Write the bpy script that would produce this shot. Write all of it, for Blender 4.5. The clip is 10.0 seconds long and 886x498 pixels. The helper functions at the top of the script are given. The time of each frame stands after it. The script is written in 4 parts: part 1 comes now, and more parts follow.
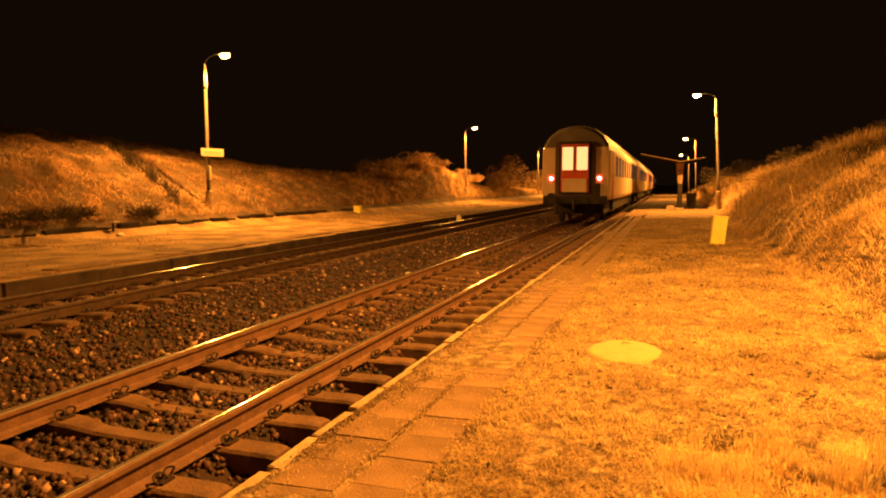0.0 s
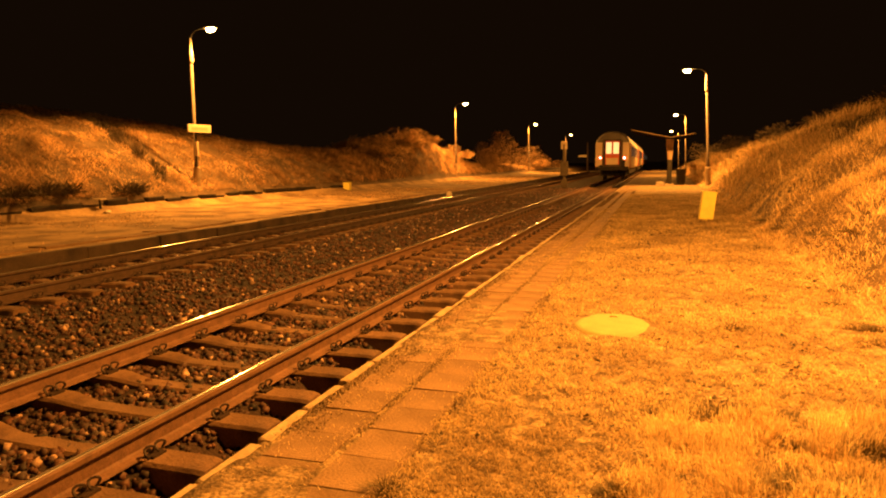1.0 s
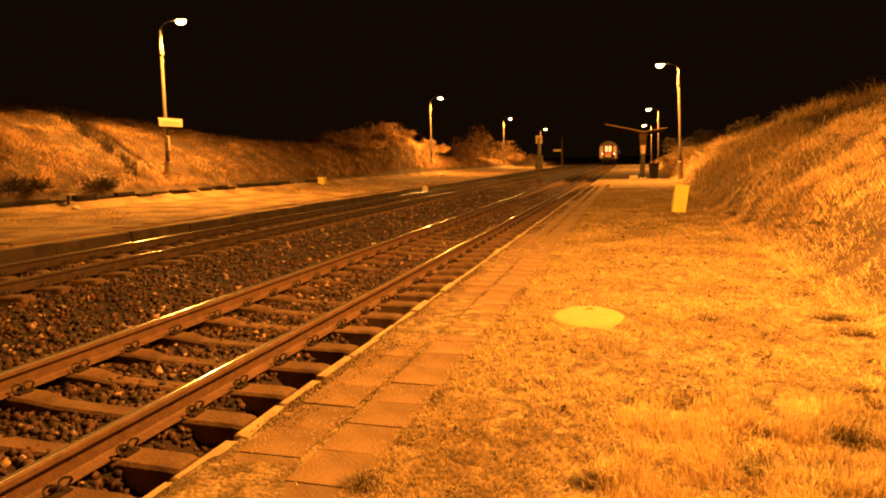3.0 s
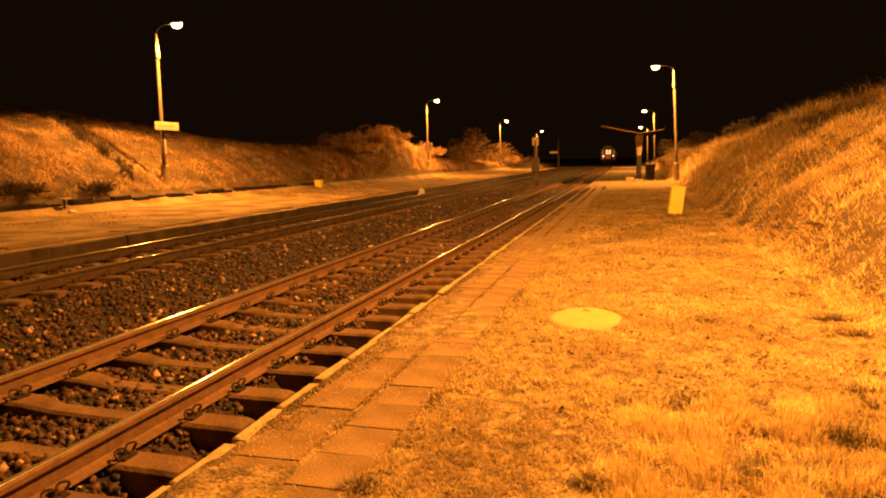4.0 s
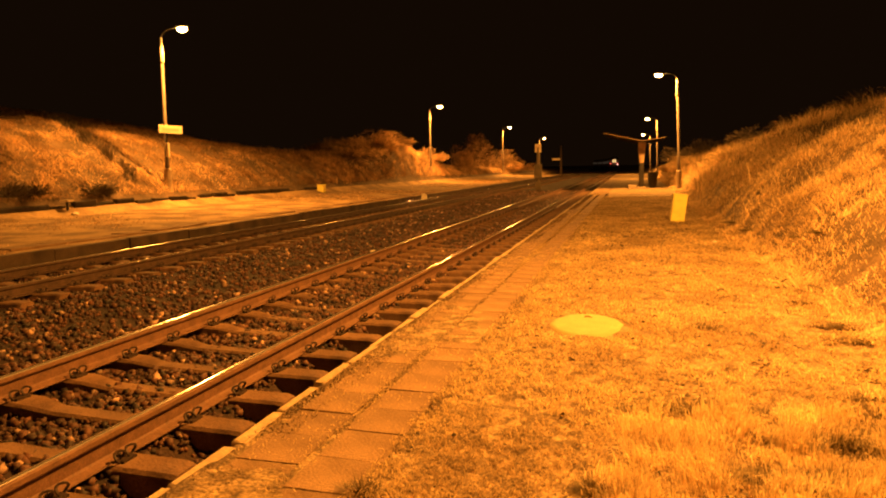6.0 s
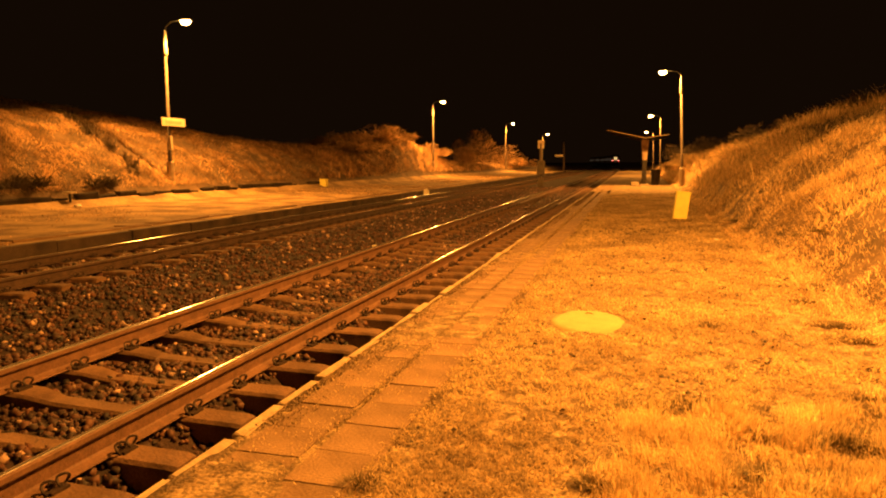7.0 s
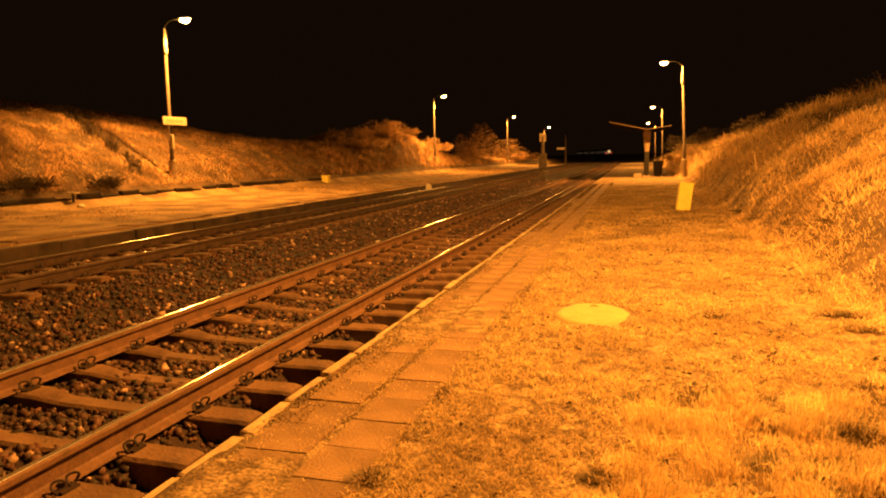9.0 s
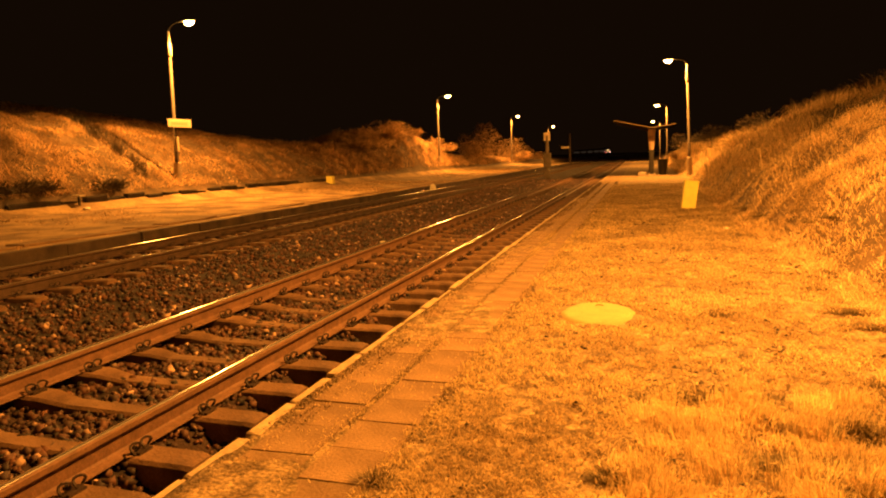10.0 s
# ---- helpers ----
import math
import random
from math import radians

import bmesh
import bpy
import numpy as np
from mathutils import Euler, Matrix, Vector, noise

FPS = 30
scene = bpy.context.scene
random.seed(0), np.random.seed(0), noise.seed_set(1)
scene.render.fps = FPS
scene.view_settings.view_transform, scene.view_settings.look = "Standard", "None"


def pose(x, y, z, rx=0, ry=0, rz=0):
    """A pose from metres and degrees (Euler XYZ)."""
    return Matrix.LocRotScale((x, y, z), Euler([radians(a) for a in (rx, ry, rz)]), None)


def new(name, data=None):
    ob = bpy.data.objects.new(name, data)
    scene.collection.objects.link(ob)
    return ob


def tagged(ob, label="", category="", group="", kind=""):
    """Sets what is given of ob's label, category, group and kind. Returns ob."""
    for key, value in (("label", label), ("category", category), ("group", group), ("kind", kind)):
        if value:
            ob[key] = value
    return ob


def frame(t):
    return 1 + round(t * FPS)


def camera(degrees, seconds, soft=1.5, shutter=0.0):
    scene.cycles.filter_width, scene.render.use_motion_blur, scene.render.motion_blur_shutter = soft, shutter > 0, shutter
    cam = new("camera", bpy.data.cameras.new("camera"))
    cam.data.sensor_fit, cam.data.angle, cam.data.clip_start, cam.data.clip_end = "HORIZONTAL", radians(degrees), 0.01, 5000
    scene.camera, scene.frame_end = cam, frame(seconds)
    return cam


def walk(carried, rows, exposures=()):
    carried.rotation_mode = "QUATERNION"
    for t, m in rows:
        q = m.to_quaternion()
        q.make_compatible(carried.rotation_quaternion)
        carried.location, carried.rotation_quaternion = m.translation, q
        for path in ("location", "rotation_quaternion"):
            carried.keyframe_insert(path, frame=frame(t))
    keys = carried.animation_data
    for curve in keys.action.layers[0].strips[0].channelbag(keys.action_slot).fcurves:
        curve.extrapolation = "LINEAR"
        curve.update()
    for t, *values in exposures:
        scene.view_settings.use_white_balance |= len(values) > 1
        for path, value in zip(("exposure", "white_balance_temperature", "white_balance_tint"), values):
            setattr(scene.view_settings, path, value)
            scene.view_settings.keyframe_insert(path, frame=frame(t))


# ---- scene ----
cam = camera(68.09, 10.0, soft=2.0)
# t, x, y, z, rx, ry, rz
PATH = [
    (0, 2.947, -0.000, 1.532, 84.82, 1.17, 19.06),
    (0.5, 2.967, -0.020, 1.522, 83.98, 0.84, 17.66),
    (1, 2.957, -0.000, 1.512, 82.79, 1.27, 18.21),
    (1.5, 2.947, 0.000, 1.512, 83.06, 1.22, 17.49),
    (2, 2.947, -0.000, 1.502, 82.97, 0.82, 17.06),
    (2.5, 2.947, 0.010, 1.502, 82.18, 1.05, 16.46),
    (4, 2.947, 0.000, 1.502, 82.47, 1.58, 15.78),
    (4.5, 2.947, 0.000, 1.502, 82.61, 2.01, 15.91),
    (5, 2.957, -0.000, 1.512, 83.05, 2.55, 15.58),
    (5.5, 2.947, -0.000, 1.502, 83.17, 1.81, 15.79),
    (7, 2.947, -0.000, 1.492, 82.59, 0.56, 16.23),
    (7.5, 2.947, 0.000, 1.492, 82.52, 0.62, 16.37),
    (8, 2.937, 0.000, 1.492, 82.18, 0.87, 16.30),
    (8.5, 2.937, -0.000, 1.492, 82.05, 1.19, 16.27),
    (9, 2.937, -0.000, 1.492, 82.13, 1.42, 16.37),
    (9.5, 2.937, 0.000, 1.492, 82.09, 1.63, 16.57),
    (10, 2.937, 0.010, 1.492, 82.14, 1.90, 16.74),
]
walk(cam, [(t, pose(x, y, z, rx, ry, rz)) for t, x, y, z, rx, ry, rz in PATH])

# ---- light: a night sky and sodium street lamps ----
SODIUM = (1.0, 0.372, 0.050)
LAMP_WATTS = 8600.0
world = bpy.data.worlds.new("night")
scene.world = world
world.use_nodes = True
world.node_tree.nodes["Background"].inputs[0].default_value = (1.0, 0.45, 0.16, 1)
world.node_tree.nodes["Background"].inputs[1].default_value = 0.0056

rng = np.random.default_rng(7)


# ---- materials ----
def mat(name, base, rough=0.8, metal=0.0, var=0.25, scale=6.0, bump=0.0, bump_scale=40.0, island=0.0, obrand=0.0, base2=None, fine=60.0,
        emit=None, strength=0.0, lo=0.35, hi=0.65, through_light=0.0):
    """Procedural surface: two scales of noise between base and base2, relief, and random tone per piece."""
    m = bpy.data.materials.new(name)
    m.use_nodes = True
    nt = m.node_tree
    b = nt.nodes["Principled BSDF"]
    b.inputs["Roughness"].default_value = rough
    b.inputs["Metallic"].default_value = metal
    tc = nt.nodes.new("ShaderNodeTexCoord")
    n1 = nt.nodes.new("ShaderNodeTexNoise")
    n1.inputs["Scale"].default_value, n1.inputs["Detail"].default_value = scale, 6
    n2 = nt.nodes.new("ShaderNodeTexNoise")
    n2.inputs["Scale"].default_value, n2.inputs["Detail"].default_value = fine, 3
    geo = nt.nodes.new("ShaderNodeNewGeometry")
    for n in (n1, n2):
        nt.links.new(geo.outputs["Position"] if obrand == 0 else tc.outputs["Object"], n.inputs["Vector"])
    ramp = nt.nodes.new("ShaderNodeValToRGB")
    b2 = base2 or tuple(c * (1 - 1.6 * var) for c in base)
    ramp.color_ramp.elements[0].color = (*b2, 1)
    ramp.color_ramp.elements[1].color = (*base, 1)
    ramp.color_ramp.elements[0].position, ramp.color_ramp.elements[1].position = lo, hi
    nt.links.new(n1.outputs["Fac"], ramp.inputs[0])
    hsv = nt.nodes.new("ShaderNodeHueSaturation")
    nt.links.new(ramp.outputs[0], hsv.inputs["Color"])
    val = nt.nodes.new("ShaderNodeMapRange")
    val.inputs["From Min"].default_value, val.inputs["From Max"].default_value = 0.3, 0.7
    val.inputs["To Min"].default_value, val.inputs["To Max"].default_value = 1 - var, 1 + var
    nt.links.new(n2.outputs["Fac"], val.inputs["Value"])
    out = val.outputs[0]
    if island or obrand:
        src = geo.outputs["Random Per Island"] if island else nt.nodes.new("ShaderNodeObjectInfo").outputs["Random"]
        k = island or obrand
        mr = nt.nodes.new("ShaderNodeMapRange")
        mr.inputs["To Min"].default_value, mr.inputs["To Max"].default_value = 1 - k, 1 + k
        nt.links.new(src, mr.inputs["Value"])
        mul = nt.nodes.new("ShaderNodeMath")
        mul.operation = "MULTIPLY"
        nt.links.new(out, mul.inputs[0])
        nt.links.new(mr.outputs[0], mul.inputs[1])
        out = mul.outputs[0]
    nt.links.new(out, hsv.inputs["Value"])
    nt.links.new(hsv.outputs[0], b.inputs["Base Color"])
    if bump:
        n3 = nt.nodes.new("ShaderNodeTexNoise")
        n3.inputs["Scale"].default_value, n3.inputs["Detail"].default_value = bump_scale, 5
        nt.links.new(geo.outputs["Position"] if obrand == 0 else tc.outputs["Object"], n3.inputs["Vector"])
        bp = nt.nodes.new("ShaderNodeBump")
        bp.inputs["Strength"].default_value, bp.inputs["Distance"].default_value = min(1, bump), 0.02
        nt.links.new(n3.outputs["Fac"], bp.inputs["Height"])
        nt.links.new(bp.outputs[0], b.inputs["Normal"])
    if emit:
        b.inputs["Emission Color"].default_value = (*emit, 1)
        b.inputs["Emission Strength"].default_value = strength
    if through_light:
        tr = nt.nodes.new("ShaderNodeBsdfTranslucent")
        nt.links.new(hsv.outputs[0], tr.inputs["Color"])
        mx = nt.nodes.new("ShaderNodeMixShader")
        mx.inputs[0].default_value = through_light
        nt.links.new(b.outputs[0], mx.inputs[1])
        nt.links.new(tr.outputs[0], mx.inputs[2])
        nt.links.new(mx.outputs[0], nt.nodes["Material Output"].inputs["Surface"])
    return m


M_SOIL = mat("dry_soil_and_litter", (0.36, 0.25, 0.12), 0.95, var=0.55, scale=7.0, bump=1.0, bump_scale=42, base2=(0.15, 0.098, 0.043), fine=38, lo=0.42, hi=0.6)
M_EARTH = mat("trodden_earth", (0.46, 0.305, 0.135), 0.95, var=0.22, scale=0.9, bump=0.6, bump_scale=18, base2=(0.20, 0.125, 0.055), fine=9, lo=0.4, hi=0.62)
M_BANKSOIL = mat("dark_bank_soil", (0.16, 0.10, 0.05), 0.95, var=0.35, scale=1.2, bump=1.0, bump_scale=20, base2=(0.07, 0.045, 0.02), fine=14)
M_TRACKBED = mat("dirty_trackbed", (0.035, 0.017, 0.009), 0.95, var=0.35, scale=2.0, bump=1.0, bump_scale=30)
M_STONE = mat("ballast_stone", (0.092, 0.037, 0.017), 0.7, var=0.35, scale=9.0, island=0.95, base2=(0.027, 0.011, 0.006), fine=30, lo=0.3, hi=0.75)
M_PALE = mat("pale_stone", (0.42, 0.27, 0.17), 0.7, var=0.25, scale=12, island=0.5, base2=(0.2, 0.12, 0.07))
M_SLEEPER = mat("sleeper_concrete", (0.20, 0.112, 0.056), 0.9, var=0.22, scale=4, bump=0.4, bump_scale=60, obrand=0.16, base2=(0.095, 0.05, 0.025))
M_RUST = mat("rusty_rail_steel", (0.18, 0.092, 0.049), 0.75, 0.05, var=0.2, scale=9, bump=0.25, bump_scale=80, base2=(0.12, 0.06, 0.031))
# same as M_RUST at about half the tone, for the second track
M_RUST_DARK = mat("darker_rail_steel", (0.085, 0.048, 0.028), 0.75, 0.05, var=0.2, scale=9, bump=0.25, bump_scale=80, base2=(0.05, 0.028, 0.016))
M_HEAD = mat("polished_rail_head", (0.56, 0.50, 0.44), 0.17, 0.65, var=0.1, scale=14)
M_HEAD.node_tree.nodes["Principled BSDF"].inputs["Coat Weight"].default_value = 1.0
M_HEAD.node_tree.nodes["Principled BSDF"].inputs["Coat Roughness"].default_value = 0.1
M_CLIP = mat("spring_clip_steel", (0.055, 0.035, 0.025), 0.6, 0.3, var=0.25, scale=20)
M_SLAB = mat("worn_paving_slab", (0.29, 0.18, 0.088), 0.92, var=0.24, scale=2.6, bump=0.5, bump_scale=70, obrand=0.12, base2=(0.18, 0.108, 0.05))
M_KERB = mat("pale_kerb_edge", (0.50, 0.375, 0.205), 0.85, var=0.18, scale=7, bump=0.3, obrand=0.12, base2=(0.33, 0.235, 0.125))
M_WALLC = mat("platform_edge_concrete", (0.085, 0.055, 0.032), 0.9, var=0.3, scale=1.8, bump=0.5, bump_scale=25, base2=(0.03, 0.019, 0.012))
# near-black colour stands in for the shadow line along the rear edging
M_REAR = mat("shade_dark_edging", (0.035, 0.024, 0.016), 0.95, var=0.4, scale=4, bump=0.8, bump_scale=20)
M_GRASS = mat("dry_grass", (0.72, 0.55, 0.27), 0.85, var=0.2, scale=1.1, island=0.5, base2=(0.42, 0.30, 0.14), through_light=0.55)
M_TUFT = mat("pale_standing_grass", (0.88, 0.70, 0.36), 0.85, var=0.15, scale=2.5, island=0.4, base2=(0.66, 0.50, 0.25), through_light=0.5)
M_DEAD = mat("dead_stalks", (0.22, 0.165, 0.075), 0.9, var=0.3, scale=8, island=0.6)
M_LEAF = mat("dark_fallen_leaves", (0.075, 0.052, 0.026), 0.85, var=0.3, scale=9, island=0.7)
M_STRAW = mat("straw_on_bank", (0.82, 0.61, 0.32), 0.85, var=0.25, scale=0.7, island=0.55, base2=(0.60, 0.43, 0.21), through_light=0.5)
M_WEED = mat("brown_moss", (0.27, 0.175, 0.08), 0.9, var=0.3, scale=3, island=0.6, base2=(0.15, 0.095, 0.045))
M_WEEDBANK = mat("weeds_on_far_bank", (0.80, 0.53, 0.26), 0.85, var=0.3, scale=1.1, island=0.6, base2=(0.24, 0.14, 0.06), through_light=0.4, lo=0.38, hi=0.62)
M_TWIG = mat("dark_twigs", (0.10, 0.075, 0.045), 0.9, var=0.3, scale=2, island=0.5)
M_POLE = mat("lamp_pole_paint", (0.07, 0.045, 0.028), 0.7, 0.0, var=0.2, scale=3, base2=(0.045, 0.029, 0.018))
# near-black so the arm reads as unlit beside its own lamp
M_ARM = mat("unlit_dark_arm", (0.02, 0.015, 0.011), 0.8, var=0.2)
M_HOUSING = mat("lamp_housing", (0.3, 0.28, 0.25), 0.5, 0.5)
M_LENS = mat("glowing_sodium_lens", (0.9, 0.7, 0.4), 0.3, emit=(1.0, 0.5, 0.1), strength=160)
M_YELLOW = mat("yellow_enamel", (0.86, 0.74, 0.14), 0.6, var=0.08, scale=5)
M_COVER = mat("pale_painted_cover", (0.47, 0.37, 0.14), 0.85, var=0.1, scale=6, bump=0.3)
M_SIGN = mat("sign_face", (0.70, 0.60, 0.42), 0.5, var=0.05)
M_INK = mat("sign_ink", (0.03, 0.025, 0.02), 0.6, var=0.1)
M_DARK = mat("near_black_surface", (0.014, 0.011, 0.009), 0.6, var=0.2)
M_CONC = mat("shelter_concrete", (0.46, 0.37, 0.26), 0.85, var=0.2, scale=3, bump=0.3, base2=(0.3, 0.23, 0.15))
M_SHPOST = mat("weathered_post_concrete", (0.3, 0.2, 0.12), 0.9, var=0.25, scale=2.2, bump=0.3, base2=(0.16, 0.105, 0.06))
M_FASCIA = mat("dim_fascia_paint", (0.11, 0.075, 0.045), 0.85, var=0.2)
# near-black without sheen: the roof's unlit underside is put into its colour
M_ROOFDK = mat("unlit_roof_felt", (0.005, 0.004, 0.003), 0.9, var=0.2)
M_ROOFDK.node_tree.nodes["Principled BSDF"].inputs["Specular IOR Level"].default_value = 0.05
M_BODY = mat("coach_cream_paint", (0.66, 0.50, 0.34), 0.42, var=0.1, scale=1.5, base2=(0.55, 0.43, 0.3))
M_ROOF = mat("coach_roof_grey", (0.15, 0.13, 0.11), 0.6, var=0.2, scale=2)
M_RED = mat("coach_red_paint", (0.60, 0.10, 0.04), 0.45, var=0.12)
M_ENDDK = mat("coach_end_brown", (0.10, 0.055, 0.03), 0.6, var=0.2, scale=2)
M_UNDER = mat("underframe_black", (0.025, 0.02, 0.016), 0.75, 0.2, var=0.3)
M_GLASSDK = mat("coach_window_glass", (0.15, 0.11, 0.075), 0.15, var=0.2, emit=(1.0, 0.70, 0.45), strength=0.035)
M_WARMWIN = mat("lit_door_window", (0.8, 0.7, 0.5), 0.4, var=0.05, emit=(1.0, 0.62, 0.23), strength=1.15)
M_TAIL = mat("red_tail_light", (0.8, 0.1, 0.06), 0.3, var=0.02, emit=(1.0, 0.045, 0.025), strength=4.0)
M_CORE = mat("tail_lamp_bulb", (0.9, 0.5, 0.4), 0.3, var=0.02, emit=(1.0, 0.5, 0.4), strength=14)
M_ROAD = mat("crossing_asphalt", (0.09, 0.075, 0.06), 0.85, var=0.2, scale=3, bump=0.3)


# ---- mesh helpers ----
def empty(name, x=0, y=0, z=0, rz=0):
    ob = new(name)
    ob.empty_display_size = 0.1
    ob.matrix_basis = pose(x, y, z, 0, 0, rz)
    return ob


def part(name, bm, material=None, parent=None, label="", smooth=False):
    me = bpy.data.meshes.new(name)
    if isinstance(bm, bmesh.types.BMesh):
        bmesh.ops.recalc_face_normals(bm, faces=bm.faces)
        bm.to_mesh(me)
        bm.free()
    else:
        me = bm
    if material and not me.materials:
        me.materials.append(material)
    if smooth:
        for p in me.polygons:
            p.use_smooth = True
    ob = new(name, me)
    ob.parent = parent
    if label:
        tagged(ob, label)
    return ob


def big_mesh(name, verts, tris, material):
    """A mesh from numpy arrays of triangles."""
    me = bpy.data.meshes.new(name)
    verts, tris = np.asarray(verts, np.float32), np.asarray(tris, np.int32)
    me.vertices.add(len(verts))
    me.vertices.foreach_set("co", verts.ravel())
    me.loops.add(tris.size)
    me.loops.foreach_set("vertex_index", tris.ravel())
    me.polygons.add(len(tris))
    me.polygons.foreach_set("loop_start", np.arange(0, tris.size, 3, dtype=np.int32))
    me.update(calc_edges=True)
    me.materials.append(material)
    return me


def add_box(bm, x0, y0, z0, x1, y1, z1, bevel=0.0, m=None):
    g = bmesh.ops.create_cube(bm, size=1)
    vs = g["verts"]
    mm = Matrix.Translation(((x0 + x1) / 2, (y0 + y1) / 2, (z0 + z1) / 2)) @ Matrix.Diagonal((x1 - x0, y1 - y0, z1 - z0, 1))
    bmesh.ops.transform(bm, matrix=(m or Matrix()) @ mm, verts=vs)
    if bevel:
        es = list({e for v in vs for e in v.link_edges})
        bmesh.ops.bevel(bm, geom=es, offset=bevel, segments=2, affect="EDGES", profile=0.6)
    return bm


def box(x0, y0, z0, x1, y1, z1, bevel=0.0):
    return add_box(bmesh.new(), x0, y0, z0, x1, y1, z1, bevel)


def add_tube(bm, pts, radii, seg=10, cap=True):
    """A round tube through points."""
    rings = []
    n = len(pts)
    pts = [Vector(p) for p in pts]
    for i, p in enumerate(pts):
        d = (pts[min(i + 1, n - 1)] - pts[max(i - 1, 0)]).normalized()
        a = d.orthogonal().normalized() if i == 0 else (a - d * a.dot(d)).normalized()
        c = d.cross(a)
        r = radii[i] if isinstance(radii, (list, tuple)) else radii
        rings.append([bm.verts.new(p + (a * math.cos(2 * math.pi * k / seg) + c * math.sin(2 * math.pi * k / seg)) * r) for k in range(seg)])
    for u, v in zip(rings, rings[1:]):
        for k in range(seg):
            bm.faces.new((u[k], u[(k + 1) % seg], v[(k + 1) % seg], v[k]))
    if cap:
        bm.faces.new(rings[0])
        bm.faces.new(rings[-1])
    return bm


def tube(pts, radii, seg=10):
    return add_tube(bmesh.new(), pts, radii, seg)


def add_prism(bm, outline, y0, y1, m=None):
    """An outline of (x, z) swept along y."""
    m = m or Matrix()
    a = [bm.verts.new(m @ Vector((x, y0, z))) for x, z in outline]
    b = [bm.verts.new(m @ Vector((x, y1, z))) for x, z in outline]
    n = len(outline)
    for i in range(n):
        bm.faces.new((a[i], a[(i + 1) % n], b[(i + 1) % n], b[i]))
    bm.faces.new(a)
    bm.faces.new(b)
    return bm


# ---- the plan ----
def bend(y):
    """Sideways shift of the line: almost straight, then a curve to the left."""
    return -0.36e-4 * y * y - (4.6e-4 * (y - 185) ** 2 if y > 185 else 0)


bend_v = np.vectorize(bend)


def smooth01(t):
    t = np.clip(t, 0, 1)
    return t * t * (3 - 2 * t)


WAVES = [(rng.uniform(-1, 1, 2) * k, rng.uniform(0, 6.28)) for k in (0.35, 0.5, 0.8, 1.3, 2.0, 3.1, 4.7, 7.0) for _ in range(3)]


def bumps(x, y):
    z = 0 * x
    for (kx, ky), p in WAVES:
        z = z + np.sin(kx * x + ky * y + p) / (1 + 1.2 * math.hypot(kx, ky))
    return z / 6


LATTICE = np.random.default_rng(11).uniform(-1, 1, (256, 256))


def lumps(x, y, size):
    """Smooth random lumps of a given size in metres, between -1 and 1."""
    u, v = np.asarray(x, float) / size + 1000.3, np.asarray(y, float) / size + 1000.7
    i, j = np.floor(u).astype(int), np.floor(v).astype(int)
    a, b = smooth01(u - i), smooth01(v - j)
    i, j = i % 255, j % 255
    return (LATTICE[i, j] * (1 - a) + LATTICE[i + 1, j] * a) * (1 - b) + (LATTICE[i, j + 1] * (1 - a) + LATTICE[i + 1, j + 1] * a) * b


RIGHT_EDGE, LEFT_EDGE, LEFT_BACK = 0.80, -7.75, -14.4
PLAT_END = 112.0
RUT_E, RUT_Y = (1.1, 1.6, 2.13, 2.81, 3.94, 5.7), (21.05, 21.3, 21.5, 21.35, 21.6, 22.4)


def toe_right(y):
    return np.interp(y, (2, 5, 9, 16, 25, 35, 60), (4.95, 4.85, 4.85, 4.75, 4.95, 5.2, 5.3))


def crest_left(y):
    return np.interp(y, (0, 20, 25, 30, 37, 44, 70, 120), (4.9, 5.2, 5.1, 4.4, 3.1, 2.2, 1.8, 1.0))


